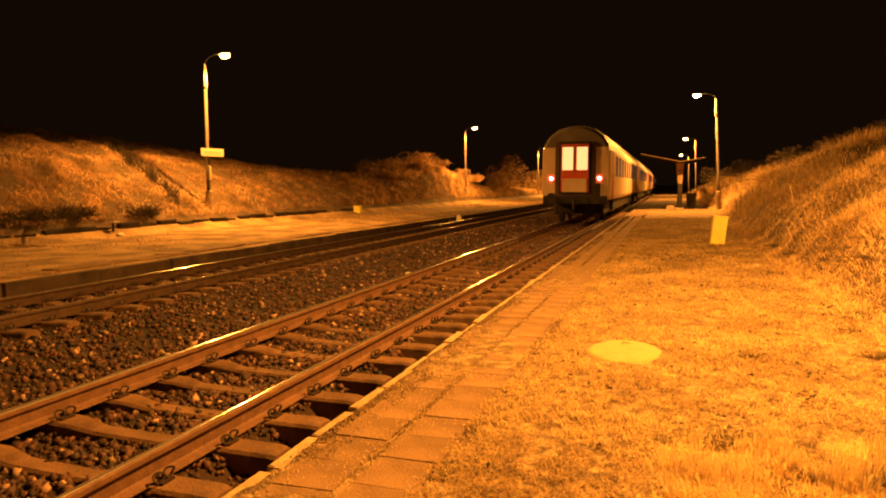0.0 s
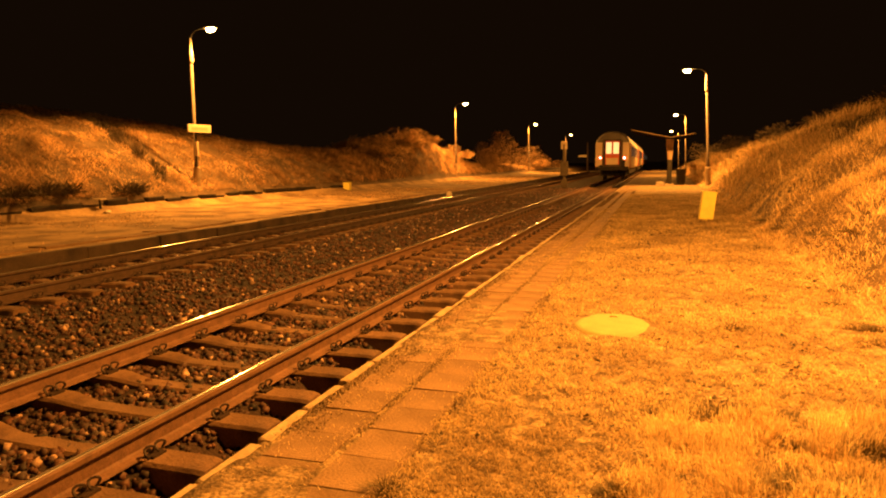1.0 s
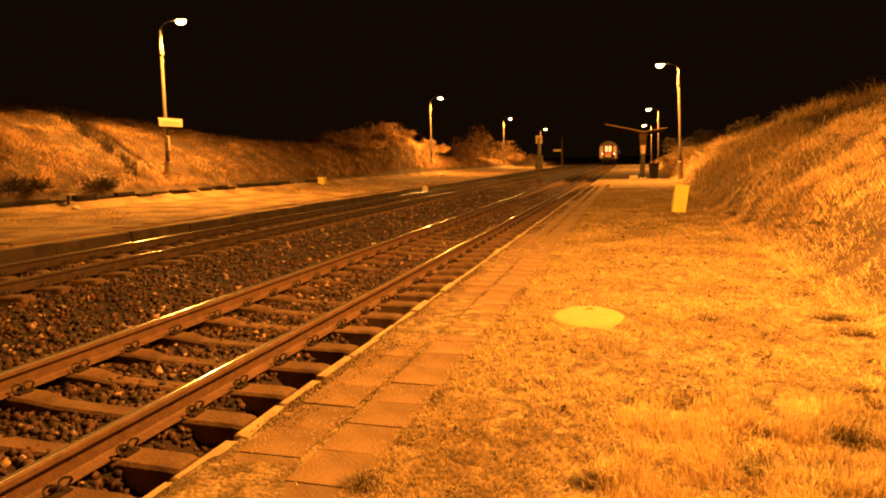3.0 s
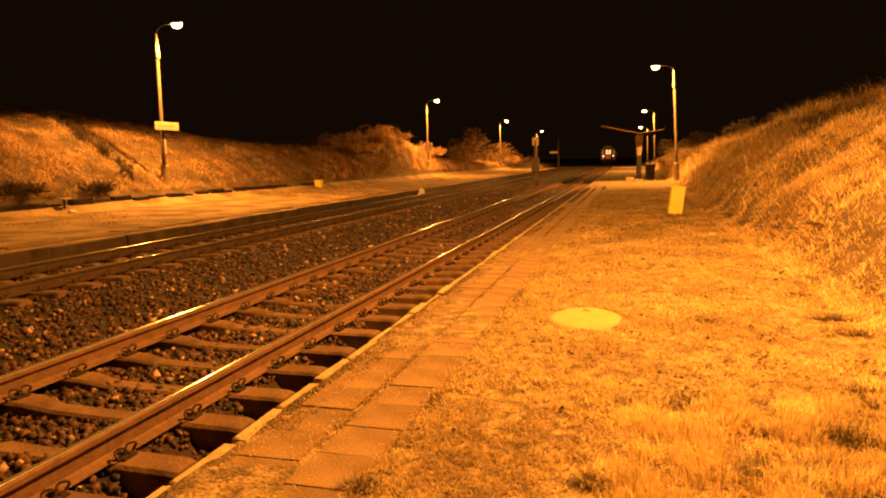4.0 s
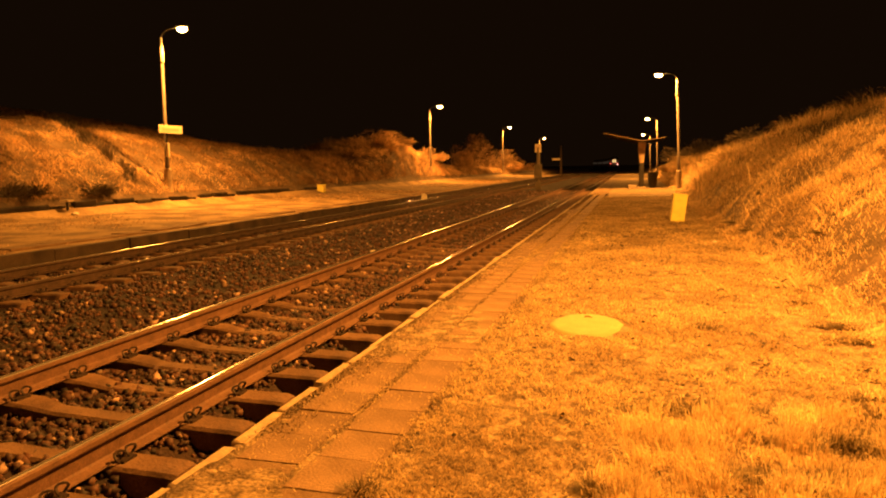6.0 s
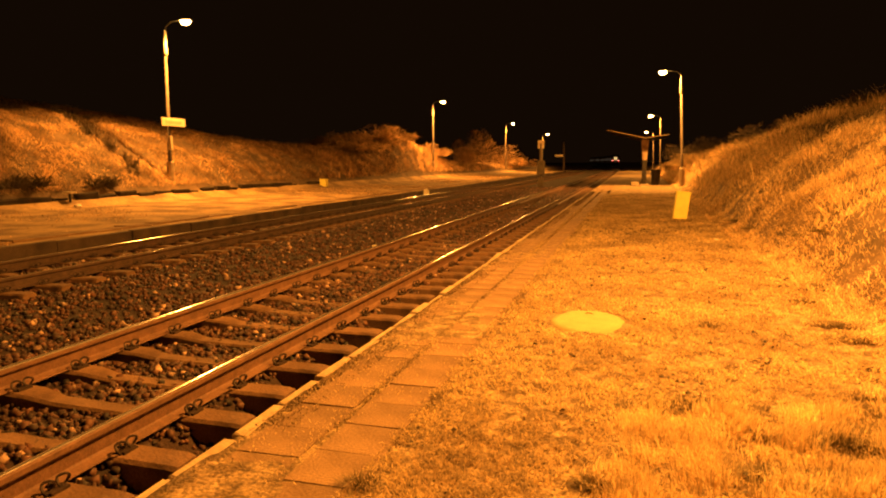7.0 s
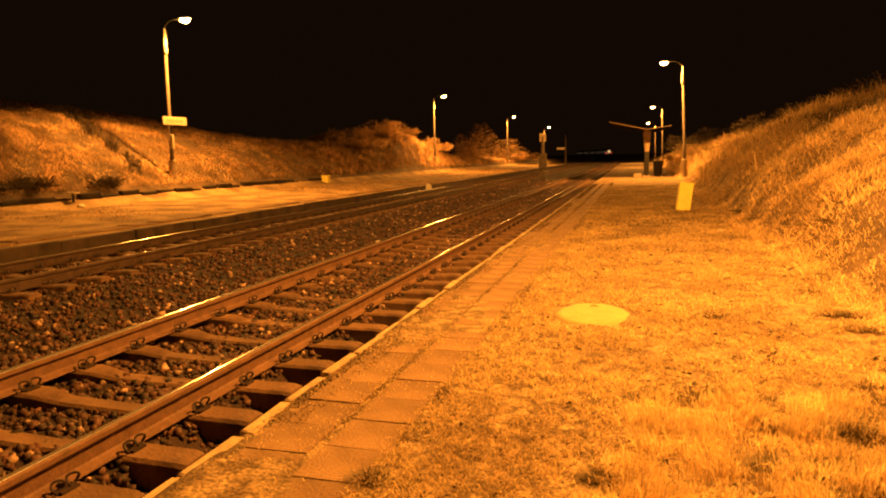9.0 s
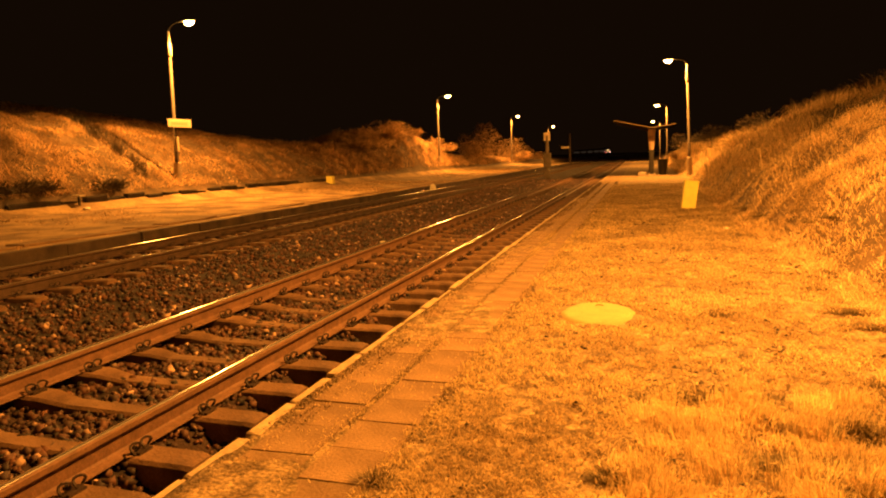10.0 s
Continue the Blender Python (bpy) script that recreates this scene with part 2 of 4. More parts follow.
def ground_z(x, y):
    """Height of the land, without the ballast."""
    x, y = np.asarray(x, float), np.asarray(y, float)
    xb = x - bend_v(np.minimum(y, 140))
    z = np.full(np.broadcast(x, y).shape, -0.42)
    z = np.where(xb > RIGHT_EDGE + 0.03, -0.006 + 0.006 * smooth01((xb - 1.72) / 0.12) + 0.02 * bumps(3 * x, 3 * y) + 0.012 * (lumps(x, y, 0.22) + lumps(y, x, 0.35)) * smooth01((xb - 1.85) / 0.2), z)
    d = x - toe_right(y)
    hr = np.interp(y, (0, 20, 40, 60, 110, 160), (4.8, 4.6, 3.6, 3.3, 2.2, 0.6))
    steep = np.interp(y, (0, 20, 36, 60), (1.02, 1.04, 0.85, 0.775))
    rise = hr * (1 - np.exp(-np.maximum(d, 0) * steep / hr)) * smooth01(d / 0.9)
    z = np.where(d > 0, z + rise + (0.3 * bumps(x, y) + 0.12 * lumps(x, y, 0.9) + 0.05 * lumps(x, y + 4, 0.34)) * smooth01(d / 1.2), z)
    lz = 0.085 + 0.18 * (LEFT_EDGE - xb) / 6.65
    z = np.where(xb < LEFT_EDGE - 0.1, lz - 0.01 + 0.02 * bumps(2 * x, 2 * y), z)
    e = LEFT_BACK - xb
    hl = crest_left(y) - 0.45
    up = hl * (1 - np.exp(-np.maximum(e, 0) * 0.95 / hl))
    mound = 1.9 * np.exp(-((y - 54) / 8.5) ** 2) * smooth01(e / 1.6) * np.exp(-(np.maximum(e - 6, 0) / 6) ** 2)
    rut = np.interp(e, RUT_E, RUT_Y) + 0.15 * np.sin(5 * e)
    cut = 0.6 * np.exp(-((y - rut) / 0.2) ** 4) * smooth01((e - 0.7) / 0.4) * smooth01((6.0 - e) / 0.5)
    z = np.where(e > 0, 0.38 + up + mound - cut + (0.2 * bumps(x, y) + 0.14 * lumps(x, y, 1.3)) * smooth01(e / 2), z)
    far = smooth01((y - PLAT_END) / 6)
    z = np.where((xb > RIGHT_EDGE) & (d < 0), z * (1 - far) - 0.3 * far, z)
    z = np.where((xb < LEFT_EDGE - 0.1) & (e < 0), z * (1 - far) - 0.3 * far, z)
    return z


def spaced(*runs):
    out = []
    for a, b, s in runs:
        out += list(np.arange(a, b - 1e-6, s))
    return np.array(out + [runs[-1][1]])


def build_ground():
    xs = spaced((-900, -100, 100), (-100, -40, 8), (-40, -14.5, 0.5), (-14.5, -7.9, 0.6), (-7.9, -7.8, 0.05), (-7.8, 0.78, 1.0), (0.78, 0.86, 0.04), (0.86, 6.5, 0.09), (6.5, 12, 0.2), (12, 16, 0.4), (16, 60, 4), (60, 900, 120))
    ys = spaced((-60, -4, 6), (-4, 1.5, 0.3), (1.5, 12, 0.09), (12, 40, 0.3), (40, 130, 1.2), (130, 420, 8), (420, 2500, 160))
    X, Y = np.meshgrid(xs, ys, indexing="ij")
    XX = X + bend_v(np.minimum(Y, 140)) * (np.abs(X) < 20)
    Z = ground_z(XX, Y)
    n, m = X.shape
    V = np.stack([XX, Y, Z], -1).reshape(-1, 3)
    i, j = np.meshgrid(np.arange(n - 1), np.arange(m - 1), indexing="ij")
    a = (i * m + j).ravel()
    T = np.concatenate([np.stack([a, a + m, a + m + 1], 1), np.stack([a, a + m + 1, a + 1], 1)])
    me = big_mesh("ground", V, T, M_SOIL)
    me.materials.append(M_BANKSOIL)
    mid = V[T].mean(1)
    bank = (mid[:, 0] > toe_right(mid[:, 1]) + 0.35) | (mid[:, 0] < LEFT_BACK - 0.1 + bend_v(np.minimum(mid[:, 1], 140)))
    me.materials.append(M_EARTH)
    earth = ~bank & (mid[:, 0] < LEFT_EDGE + 0.3 + bend_v(np.minimum(mid[:, 1], 140)))
    me.polygons.foreach_set("material_index", (bank + 2 * earth).astype(np.int32))
    ob = part("ground", me, None, smooth=True)
    return tagged(ob, "dry soil with withered grass, banks on both sides", "ground", kind="structure")


build_ground()


# ---- railway tracks ----
def sweep_line(outline, x0, z0, ys):
    bm = bmesh.new()
    prev = None
    for y in ys:
        h = math.atan((bend(y + 0.5) - bend(y - 0.5)))
        ring = [bm.verts.new((x0 + bend(y) + x * math.cos(h), y + x * math.sin(h) * -1, z0 + z)) for x, z in outline]
        if prev:
            for k in range(len(ring)):
                bm.faces.new((prev[k], prev[(k + 1) % len(ring)], ring[(k + 1) % len(ring)], ring[k]))
        prev = ring
    return bm


RAIL = [(-0.036, -0.009), (-0.029, -0.003), (0.029, -0.003), (0.036, -0.009), (0.037, -0.036), (0.033, -0.044), (0.010, -0.056), (0.009, -0.140), (0.022, -0.150), (0.072, -0.162), (0.075, -0.172),
        (-0.075, -0.172), (-0.072, -0.162), (-0.022, -0.150), (-0.009, -0.140), (-0.010, -0.056), (-0.033, -0.044), (-0.037, -0.036)]
RAIL_YS = list(np.arange(-6, 60, 2.0)) + list(np.arange(60, 150, 6)) + list(np.arange(150, 520, 10))
SLEEPER_SHIFT = (0.10, 0.01, 0.03, -0.03, -0.05, -0.06, -0.01, 0.02)


def sleeper_mesh():
    """Waisted prestressed concrete sleeper with sloped shoulders, its top under the rails at z = 0."""
    bm = bmesh.new()
    secs = [(-1.28, 0.10, 0.0, 0.14), (-1.22, 0.11, 0.01, 0.14), (-0.52, 0.11, 0.0, 0.135), (-0.3, 0.085, -0.035, 0.11), (0.3, 0.085, -0.035, 0.11), (0.52, 0.11, 0.0, 0.135), (1.22, 0.11, 0.01, 0.14), (1.28, 0.10, 0.0, 0.14)]
    prev = None
    for x, wt, zt, wb in secs:
        ring = [bm.verts.new(p) for p in ((x, -wb, -0.22), (x, -wt, zt - 0.02), (x, -wt + 0.02, zt), (x, wt - 0.02, zt), (x, wt, zt - 0.02), (x, wb, -0.22))]
        if prev:
            for k in range(6):
                bm.faces.new((prev[k], prev[(k + 1) % 6], ring[(k + 1) % 6], ring[k]))
        else:
            bm.faces.new(ring)
        prev = ring
    bm.faces.new(prev)
    bmesh.ops.recalc_face_normals(bm, faces=bm.faces)
    me = bpy.data.meshes.new("sleeper")
    bm.to_mesh(me)
    bm.free()
    me.materials.append(M_SLEEPER)
    return me


def clip_mesh():
    """A spring fastening: two bent-wire loops on a shoulder."""
    bm = bmesh.new()
    for s in (-1, 1):
        pts = []
        for k in range(13):
            a = -0.5 * math.pi + 2 * math.pi * k / 12 * 0.94
            pts.append((0.012 * math.sin(a * 2), s * 0.046 + 0.034 * math.cos(a), 0.040 + 0.034 * math.sin(a)))
        add_tube(bm, pts, 0.0085, 5)
    add_box(bm, -0.03, -0.055, -0.012, 0.035, 0.055, 0.016)
    add_tube(bm, [(-0.03, 0, 0.01), (-0.045, 0, 0.03), (-0.06, 0, 0.012)], 0.012, 5)
    bmesh.ops.recalc_face_normals(bm, faces=bm.faces)
    me = bpy.data.meshes.new("rail_clip")
    bm.to_mesh(me)
    bm.free()
    me.materials.append(M_CLIP)
    return me


SLEEPER, CLIP = sleeper_mesh(), clip_mesh()


def build_track(x_right, z_right, cant, y_first, pitch, count, clips_to, label, steel=M_RUST):
    """Track whose right rail runs at x_right; cant lifts its left rail."""
    tr = empty("railway_track", x_right - 0.7525, 0, 0)
    tagged(tr, label, "track")
    xc = x_right - 0.7525
    for k, s in enumerate((1, -1)):
        z = z_right + (0 if s > 0 else cant)
        r = part("rail", sweep_line(RAIL, s * 0.7525, z, RAIL_YS), steel, tr)
        # crowned band, worn down over the gauge corner on the inner side
        head = [(-0.0175, -0.0045), (-0.017, 0.0017), (-0.009, 0.0023), (0, 0.0026), (0.012, 0.0018), (0.020, 0.0003), (0.0265, -0.0018), (0.031, -0.004), (0.0345, -0.0068), (0.036, -0.011)]
        part("running_surface", sweep_line([(-s * a, b) for a, b in head], s * 0.7525, z, RAIL_YS), M_HEAD, r, "polished steel running band", smooth=True)
    tilt = math.degrees(math.atan2(cant, 1.505))
    rest = bmesh.new()
    for k in range(-8, count):
        y = y_first + pitch * k + (SLEEPER_SHIFT[k] if cant and 0 <= k < 8 else float(rng.normal(0, 0.012)))
        m = pose(bend(y), y, z_right + cant / 2 - 0.175, 0, tilt, float(rng.normal(0, 0.5)))
        sl = new("sleeper", SLEEPER)
        sl.parent = tr
        sl.matrix_basis = m
        if y < clips_to and y > 1.5:
            for x, f in ((0.7525 + 0.105, 0), (0.7525 - 0.105, 180), (-0.7525 + 0.105, 0), (-0.7525 - 0.105, 180)):
                c = new("rail_clip", CLIP)
                c.parent = sl
                c.matrix_basis = pose(x, 0, 0.004, 0, 0, f + float(rng.normal(0, 6)))
    y = y_first + pitch * count
    while y < 190:
        add_box(rest, -1.28 + bend(y), y - 0.13, z_right - 0.3, 1.28 + bend(y), y + 0.13, z_right - 0.175)
        y += pitch
    tagged(part("distant_sleeper", rest, M_SLEEPER, tr), kind="stuff")
    return tr


build_track(0.0, 0.0, 0.029, 2.416, 0.60, 72, 26, "rusty main line rails with polished tops on concrete sleepers")
build_track(-5.295, 0.0, 0.0, 3.0, 0.62, 80, 26, "second railway track with rusty rails on concrete sleepers", M_RUST_DARK)


def bed_z(x, y):
    """Top of the ballast between the platforms."""
    xb = x - bend_v(np.minimum(y, 140))
    z = np.full(np.shape(x), -0.235)
    mid = smooth01((-2.1 - xb) / 0.8) * smooth01((xb + 4.9) / 0.8)
    z = z + 0.03 * mid + 0.012 * np.exp(-((xb + 0.72) / 0.32) ** 2) + 0.02 * np.exp(-((xb + 6.05) / 0.35) ** 2)
    z = z - 0.13 * smooth01((xb - 0.10) / 0.2)
    z = z - 0.05 * smooth01((-6.95 - xb) / 0.3)
    return z + 0.035 * bumps(4 * x, 4 * y)


def build_ballast():
    xs, ys = spaced((-7.8, 0.85, 0.12)), spaced((-6, 16, 0.15), (16, 60, 0.6), (60, 200, 4), (200, 520, 12))
    X, Y = np.meshgrid(xs, ys, indexing="ij")
    XX = X + bend_v(Y)
    Z = bed_z(X + bend_v(np.minimum(Y, 140)), Y)
    n, m = X.shape
    i, j = np.meshgrid(np.arange(n - 1), np.arange(m - 1), indexing="ij")
    a = (i * m + j).ravel()
    T = np.concatenate([np.stack([a, a + m, a + m + 1], 1), np.stack([a, a + m + 1, a + 1], 1)])
    ob = part("ballast_bed", big_mesh("ballast_bed", np.stack([XX, Y, Z], -1).reshape(-1, 3), T, M_TRACKBED), None, smooth=True)
    tagged(ob, "dark dirty ballast bed between the platforms", "ballast", kind="structure")
    # loose stones, denser near
    N = 80000
    y = np.where(rng.random(N) < 0.12, rng.uniform(-6, 1.5, N), 0.8 + 45 * rng.random(N) ** 1.9)
    x = rng.uniform(-7.7, 0.78, N)
    x = np.where(rng.random(N) < 0.3, rng.uniform(-2.6, 0.78, N), x)
    size = (0.011 + 0.022 * rng.random(N) ** 1.8) * (1 + np.maximum(y, 0) / 60)
    cube = np.array([(-1, -1, -1), (1, -1, -1), (1, 1, -1), (-1, 1, -1), (-1, -1, 1), (1, -1, 1), (1, 1, 1), (-1, 1, 1)], float)
    tri = np.array([(0, 2, 1), (0, 3, 2), (4, 5, 6), (4, 6, 7), (0, 1, 5), (0, 5, 4), (1, 2, 6), (1, 6, 5), (2, 3, 7), (2, 7, 6), (3, 0, 4), (3, 4, 7)])
    V = cube[None] * size[:, None, None] * rng.uniform(0.35, 1.15, (N, 8, 3)) * rng.uniform(0.7, 1.25, (N, 1, 3))
    ang = rng.uniform(0, 6.28, N)
    tlt = rng.uniform(-0.9, 0.9, N)
    c, s = np.cos(ang)[:, None], np.sin(ang)[:, None]
    ct, st = np.cos(tlt)[:, None], np.sin(tlt)[:, None]
    vx, vy, vz = V[..., 0], V[..., 1] * ct - V[..., 2] * st, V[..., 1] * st + V[..., 2] * ct
    P = np.stack([vx * c - vy * s, vx * s + vy * c, vz], -1)
    z = bed_z(x, y) + size * 0.35
    P += np.stack([x + bend_v(y), y, z], -1)[:, None]
    pale = rng.choice(N, 3800, replace=False)
    T = (tri[None] + 8 * np.arange(3800)[:, None, None]).reshape(-1, 3)
    Q = P[pale] + np.array([0, 0, 0.012])
    tagged(part("pale_stones", big_mesh("pale_stones", Q.reshape(-1, 3), T, M_PALE)), "pale freshly broken stones scattered in the ballast", "ballast stones", kind="stuff")
    T = (tri[None] + 8 * np.arange(N)[:, None, None]).reshape(-1, 3)
    ob = part("ballast_stones", big_mesh("ballast_stones", P.reshape(-1, 3), T, M_STONE))
    tagged(ob, "loose crushed ballast stones, brown and grey", "ballast stones", kind="stuff")


build_ballast()


# ---- platforms ----
def build_platform_right():
    base = empty("platform_right")
    tagged(base, "low platform with a pale kerb and two rows of worn slabs", "platform", kind="structure")
    ys = spaced((-6, 60, 3), (60, PLAT_END, 6))
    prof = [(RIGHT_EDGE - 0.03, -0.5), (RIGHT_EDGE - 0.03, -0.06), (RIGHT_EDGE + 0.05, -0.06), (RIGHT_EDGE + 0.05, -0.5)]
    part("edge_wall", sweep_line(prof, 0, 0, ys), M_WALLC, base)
    # kerb pieces
    shared = []
    for k in range(4):
        bm = box(0, 0, -0.16, 0.062 + 0.006 * k, (0.50, 0.48, 0.505, 0.47)[k], 0.0, 0.012)
        for v in bm.verts:
            if v.co.z > -0.1:
                v.co.x += float(rng.normal(0, 0.004))
                v.co.z += float(rng.normal(0, 0.003))
        bmesh.ops.recalc_face_normals(bm, faces=bm.faces)
        me = bpy.data.meshes.new("kerb")
        bm.to_mesh(me)
        bm.free()
        me.materials.append(M_KERB)
        shared.append(me)
    y = -2.64
    while y < PLAT_END:
        ob = new("kerb", shared[int(rng.integers(4))])
        ob.parent = base
        ob.matrix_basis = pose(RIGHT_EDGE + 0.012 + bend(y) + float(rng.normal(0, 0.009)), y, float(rng.normal(0.004, 0.007)), 0, 0, float(rng.normal(1.0, 1.2)))
        y += 0.515
    slab = []
    for k in range(4):
        bm = box(-0.18, -0.1755, -0.05, 0.18, 0.1755, 0.0, 0.005)
        for v in bm.verts:
            v.co.x *= 1 + float(rng.normal(0, 0.006))
        if k % 2:
            v = max(bm.verts, key=lambda q: q.co.x * (1 if k == 1 else -1) + q.co.y + q.co.z)
            v.co.x *= 0.9
        bmesh.ops.recalc_face_normals(bm, faces=bm.faces)
        me = bpy.data.meshes.new("paving_slab")
        bm.to_mesh(me)
        bm.free()
        me.materials.append(M_SLAB)
        slab.append(me)
    k = 0
    while k * 0.358 < 50:
        for x, off in ((1.145, 0.0), (1.55, 0.125)):
            y = -4.12 + off + k * 0.358
            ob = new("paving_slab", slab[int(rng.integers(4))])
            ob.parent = base
            ob.matrix_basis = pose(x + bend(y) + float(rng.normal(0, 0.006)), y, 0.003 + float(rng.normal(0, 0.002)), float(rng.normal(0, 0.3)), float(rng.normal(0, 0.3)), float(rng.normal(0, 0.9)))
        k += 1
    bm = bmesh.new()
    while k * 0.358 < PLAT_END + 3:
        for x, off in ((1.145, 0.0), (1.55, 0.125)):
            y = -4.12 + off + k * 0.358
            add_box(bm, x - 0.17 + bend(y), y - 0.172, -0.05, x + 0.17 + bend(y), y + 0.172, 0.004)
        k += 1
    tagged(part("distant_paving_slab", bm, M_SLAB, base), kind="stuff")


def build_platform_left():
    base = empty("platform_left")
    tagged(base, "opposite platform of earth behind concrete edge panels", "platform", kind="structure")
    me = None
    y = -6.0
    while y < PLAT_END:
        if me is None:
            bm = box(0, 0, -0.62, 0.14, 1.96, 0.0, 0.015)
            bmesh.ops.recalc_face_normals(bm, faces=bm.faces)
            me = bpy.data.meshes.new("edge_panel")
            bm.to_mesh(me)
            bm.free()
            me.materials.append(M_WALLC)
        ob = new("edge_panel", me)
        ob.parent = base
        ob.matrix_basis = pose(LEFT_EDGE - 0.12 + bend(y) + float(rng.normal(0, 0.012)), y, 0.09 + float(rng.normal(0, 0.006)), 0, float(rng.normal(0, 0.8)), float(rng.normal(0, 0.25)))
        y += 2.0
    bm = box(-0.24, -0.485, -0.05, 0.24, 0.485, 0.0, 0.01)
    bmesh.ops.recalc_face_normals(bm, faces=bm.faces)
    me = bpy.data.meshes.new("edge_slab")
    bm.to_mesh(me)
    bm.free()
    me.materials.append(M_SLAB)
    for k in range(70):
        y = 4.0 + k
        ob = new("edge_slab", me)
        ob.parent = base
        ob.matrix_basis = pose(LEFT_EDGE - 0.75 + bend(y) + float(rng.normal(0, 0.02)), y, 0.115 + float(rng.normal(0, 0.008)), float(rng.normal(0, 0.8)), float(rng.normal(0, 0.8)), float(rng.normal(0, 1)))
    stones = []
    for k in range(5):
        bm = box(-0.16, 0, -0.3, 0, (0.95, 0.8, 1.0, 0.6, 0.9)[k], (0.0, -0.03, 0.02, -0.06, 0.03)[k], 0.03)
        for v in bm.verts:
            v.co += Vector(rng.normal(0, 0.014, 3))
        bmesh.ops.recalc_face_normals(bm, faces=bm.faces)
        me = bpy.data.meshes.new("edging_stone")
        bm.to_mesh(me)
        bm.free()
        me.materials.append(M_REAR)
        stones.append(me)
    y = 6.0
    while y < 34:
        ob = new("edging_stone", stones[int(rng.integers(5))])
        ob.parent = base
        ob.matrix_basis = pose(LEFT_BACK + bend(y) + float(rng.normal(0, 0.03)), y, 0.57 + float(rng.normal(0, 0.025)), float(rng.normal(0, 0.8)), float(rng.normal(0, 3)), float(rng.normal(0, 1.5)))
        y += 0.93


build_platform_right()
build_platform_left()


# ---- street lamps ----
def street_lamp(x, y, z, toward, lean=(0, 0), height=5.45, arm=0.85, watts=LAMP_WATTS, tilt=0.0, cone=178.0):
    """Tapered pole in a base sleeve, bent arm, lamp head. toward: +1 or -1, the side of the arm."""
    ob = empty("street_lamp", x, y, z)
    tagged(ob, "tall painted steel street lamp with a lit sodium head", "street lamp", group="platform lamps")
    tx, ty = lean
    def at(h, dx=0.0):
        return (tx * h + dx * toward, ty * h, h)
    part("pole", tube([at(-1.2), at(1.0), at(1.02), at(height - 0.7)], [0.085, 0.085, 0.062, 0.055], 12), M_POLE, ob, smooth=True)
    part("base_sleeve", tube([at(-1.2), at(0.18), at(0.24)], [0.15, 0.15, 0.10], 12), M_CONC, ob)
    part("joint_sleeve", tube([at(height - 1.1), at(height - 1.0), at(height - 0.75), at(height - 0.3), at(height - 0.1)], [0.06, 0.085, 0.08, 0.05, 0.036], 12), M_CONC, ob, "pale tapered joint sleeve", smooth=True)
    pts = [at(height - 0.6), at(height - 0.15), at(height + 0.02, 0.06), at(height + 0.14, 0.22), at(height + 0.2, 0.42), at(height + 0.22, arm - 0.1)]
    part("arm", tube(pts, [0.03, 0.028, 0.024, 0.022, 0.022, 0.022], 8), M_ARM, ob, smooth=True)
    hd = bmesh.new()
    bmesh.ops.create_uvsphere(hd, u_segments=14, v_segments=8, radius=1)
    for v in hd.verts:
        if v.co.z < -0.05:
            v.co.z = -0.05
    bmesh.ops.transform(hd, matrix=Matrix.Translation(at(height + 0.2, arm + 0.12)) @ Matrix.Diagonal((0.31, 0.15, 0.09, 1)), verts=hd.verts)
    head = part("lamp_head", hd, M_HOUSING, ob, smooth=True)
    ln = bmesh.new()
    bmesh.ops.create_uvsphere(ln, u_segments=14, v_segments=8, radius=1)
    for v in ln.verts:
        if v.co.z > 0.1:
            v.co.z = 0.1
    bmesh.ops.transform(ln, matrix=Matrix.Translation(at(height + 0.17, arm + 0.14)) @ Matrix.Diagonal((0.21, 0.14, 0.14, 1)), verts=ln.verts)
    lens = part("lens", ln, M_LENS, head, "glowing orange glass bowl", smooth=True)
    lens.visible_shadow = False
    ld = bpy.data.lights.new("sodium_lamp", "SPOT")
    ld.color, ld.energy, ld.shadow_soft_size = SODIUM, watts, 0.1
    ld.spot_size, ld.spot_blend = math.radians(cone), 0.28
    li = new("sodium_lamp", ld)
    p = at(height + 0.06, arm + 0.14)
    li.matrix_basis = pose(x + p[0], y + p[1], z + p[2], 0, -tilt)
    return ob


LAMPS_LEFT = [(-15.12, 22.6), (-15.0, 58.5), (-15.0, 94.0), (-15.0, 133.0)]
LAMPS_RIGHT = [(6.55, 6.8, 1.0, 12300.0), (5.5, 40.0, 0.9, 8800.0), (5.5, 75.0, 0.75, 7000.0), (5.5, 104.0, 0.3, 5500.0)]
for x, y in LAMPS_LEFT:
    lamp = street_lamp(x, y, 1.47, 1, lean=(0.022 if y == 22.6 else 0.0, 0.0), watts=4500.0 if y > 120 else LAMP_WATTS, tilt=21.0)
    if y == 22.6:
        part("fuse_box", box(0.10, -0.16, 0.68, 0.22, -0.05, 1.24, 0.01), M_SIGN, lamp, "pale narrow fuse box")
for x, y, z, w in LAMPS_RIGHT:
    street_lamp(x, y, z, -1, lean=(-0.04 if y == 40.0 else -0.02, 0.0), height=6.3 if y < 10 else 5.45, watts=w, cone=160.0 if y < 10 else 178.0)


# ---- things on the platforms ----
def bars(parent, m, w, h, n, material):
    bm = bmesh.new()
    x = -w / 2
    for k in range(n):
        bw = w / n * 0.72
        add_box(bm, x, -0.004, -h / 2, x + bw, 0, h / 2, 0, m)
        x += w / n
    part("lettering", bm, material, parent)


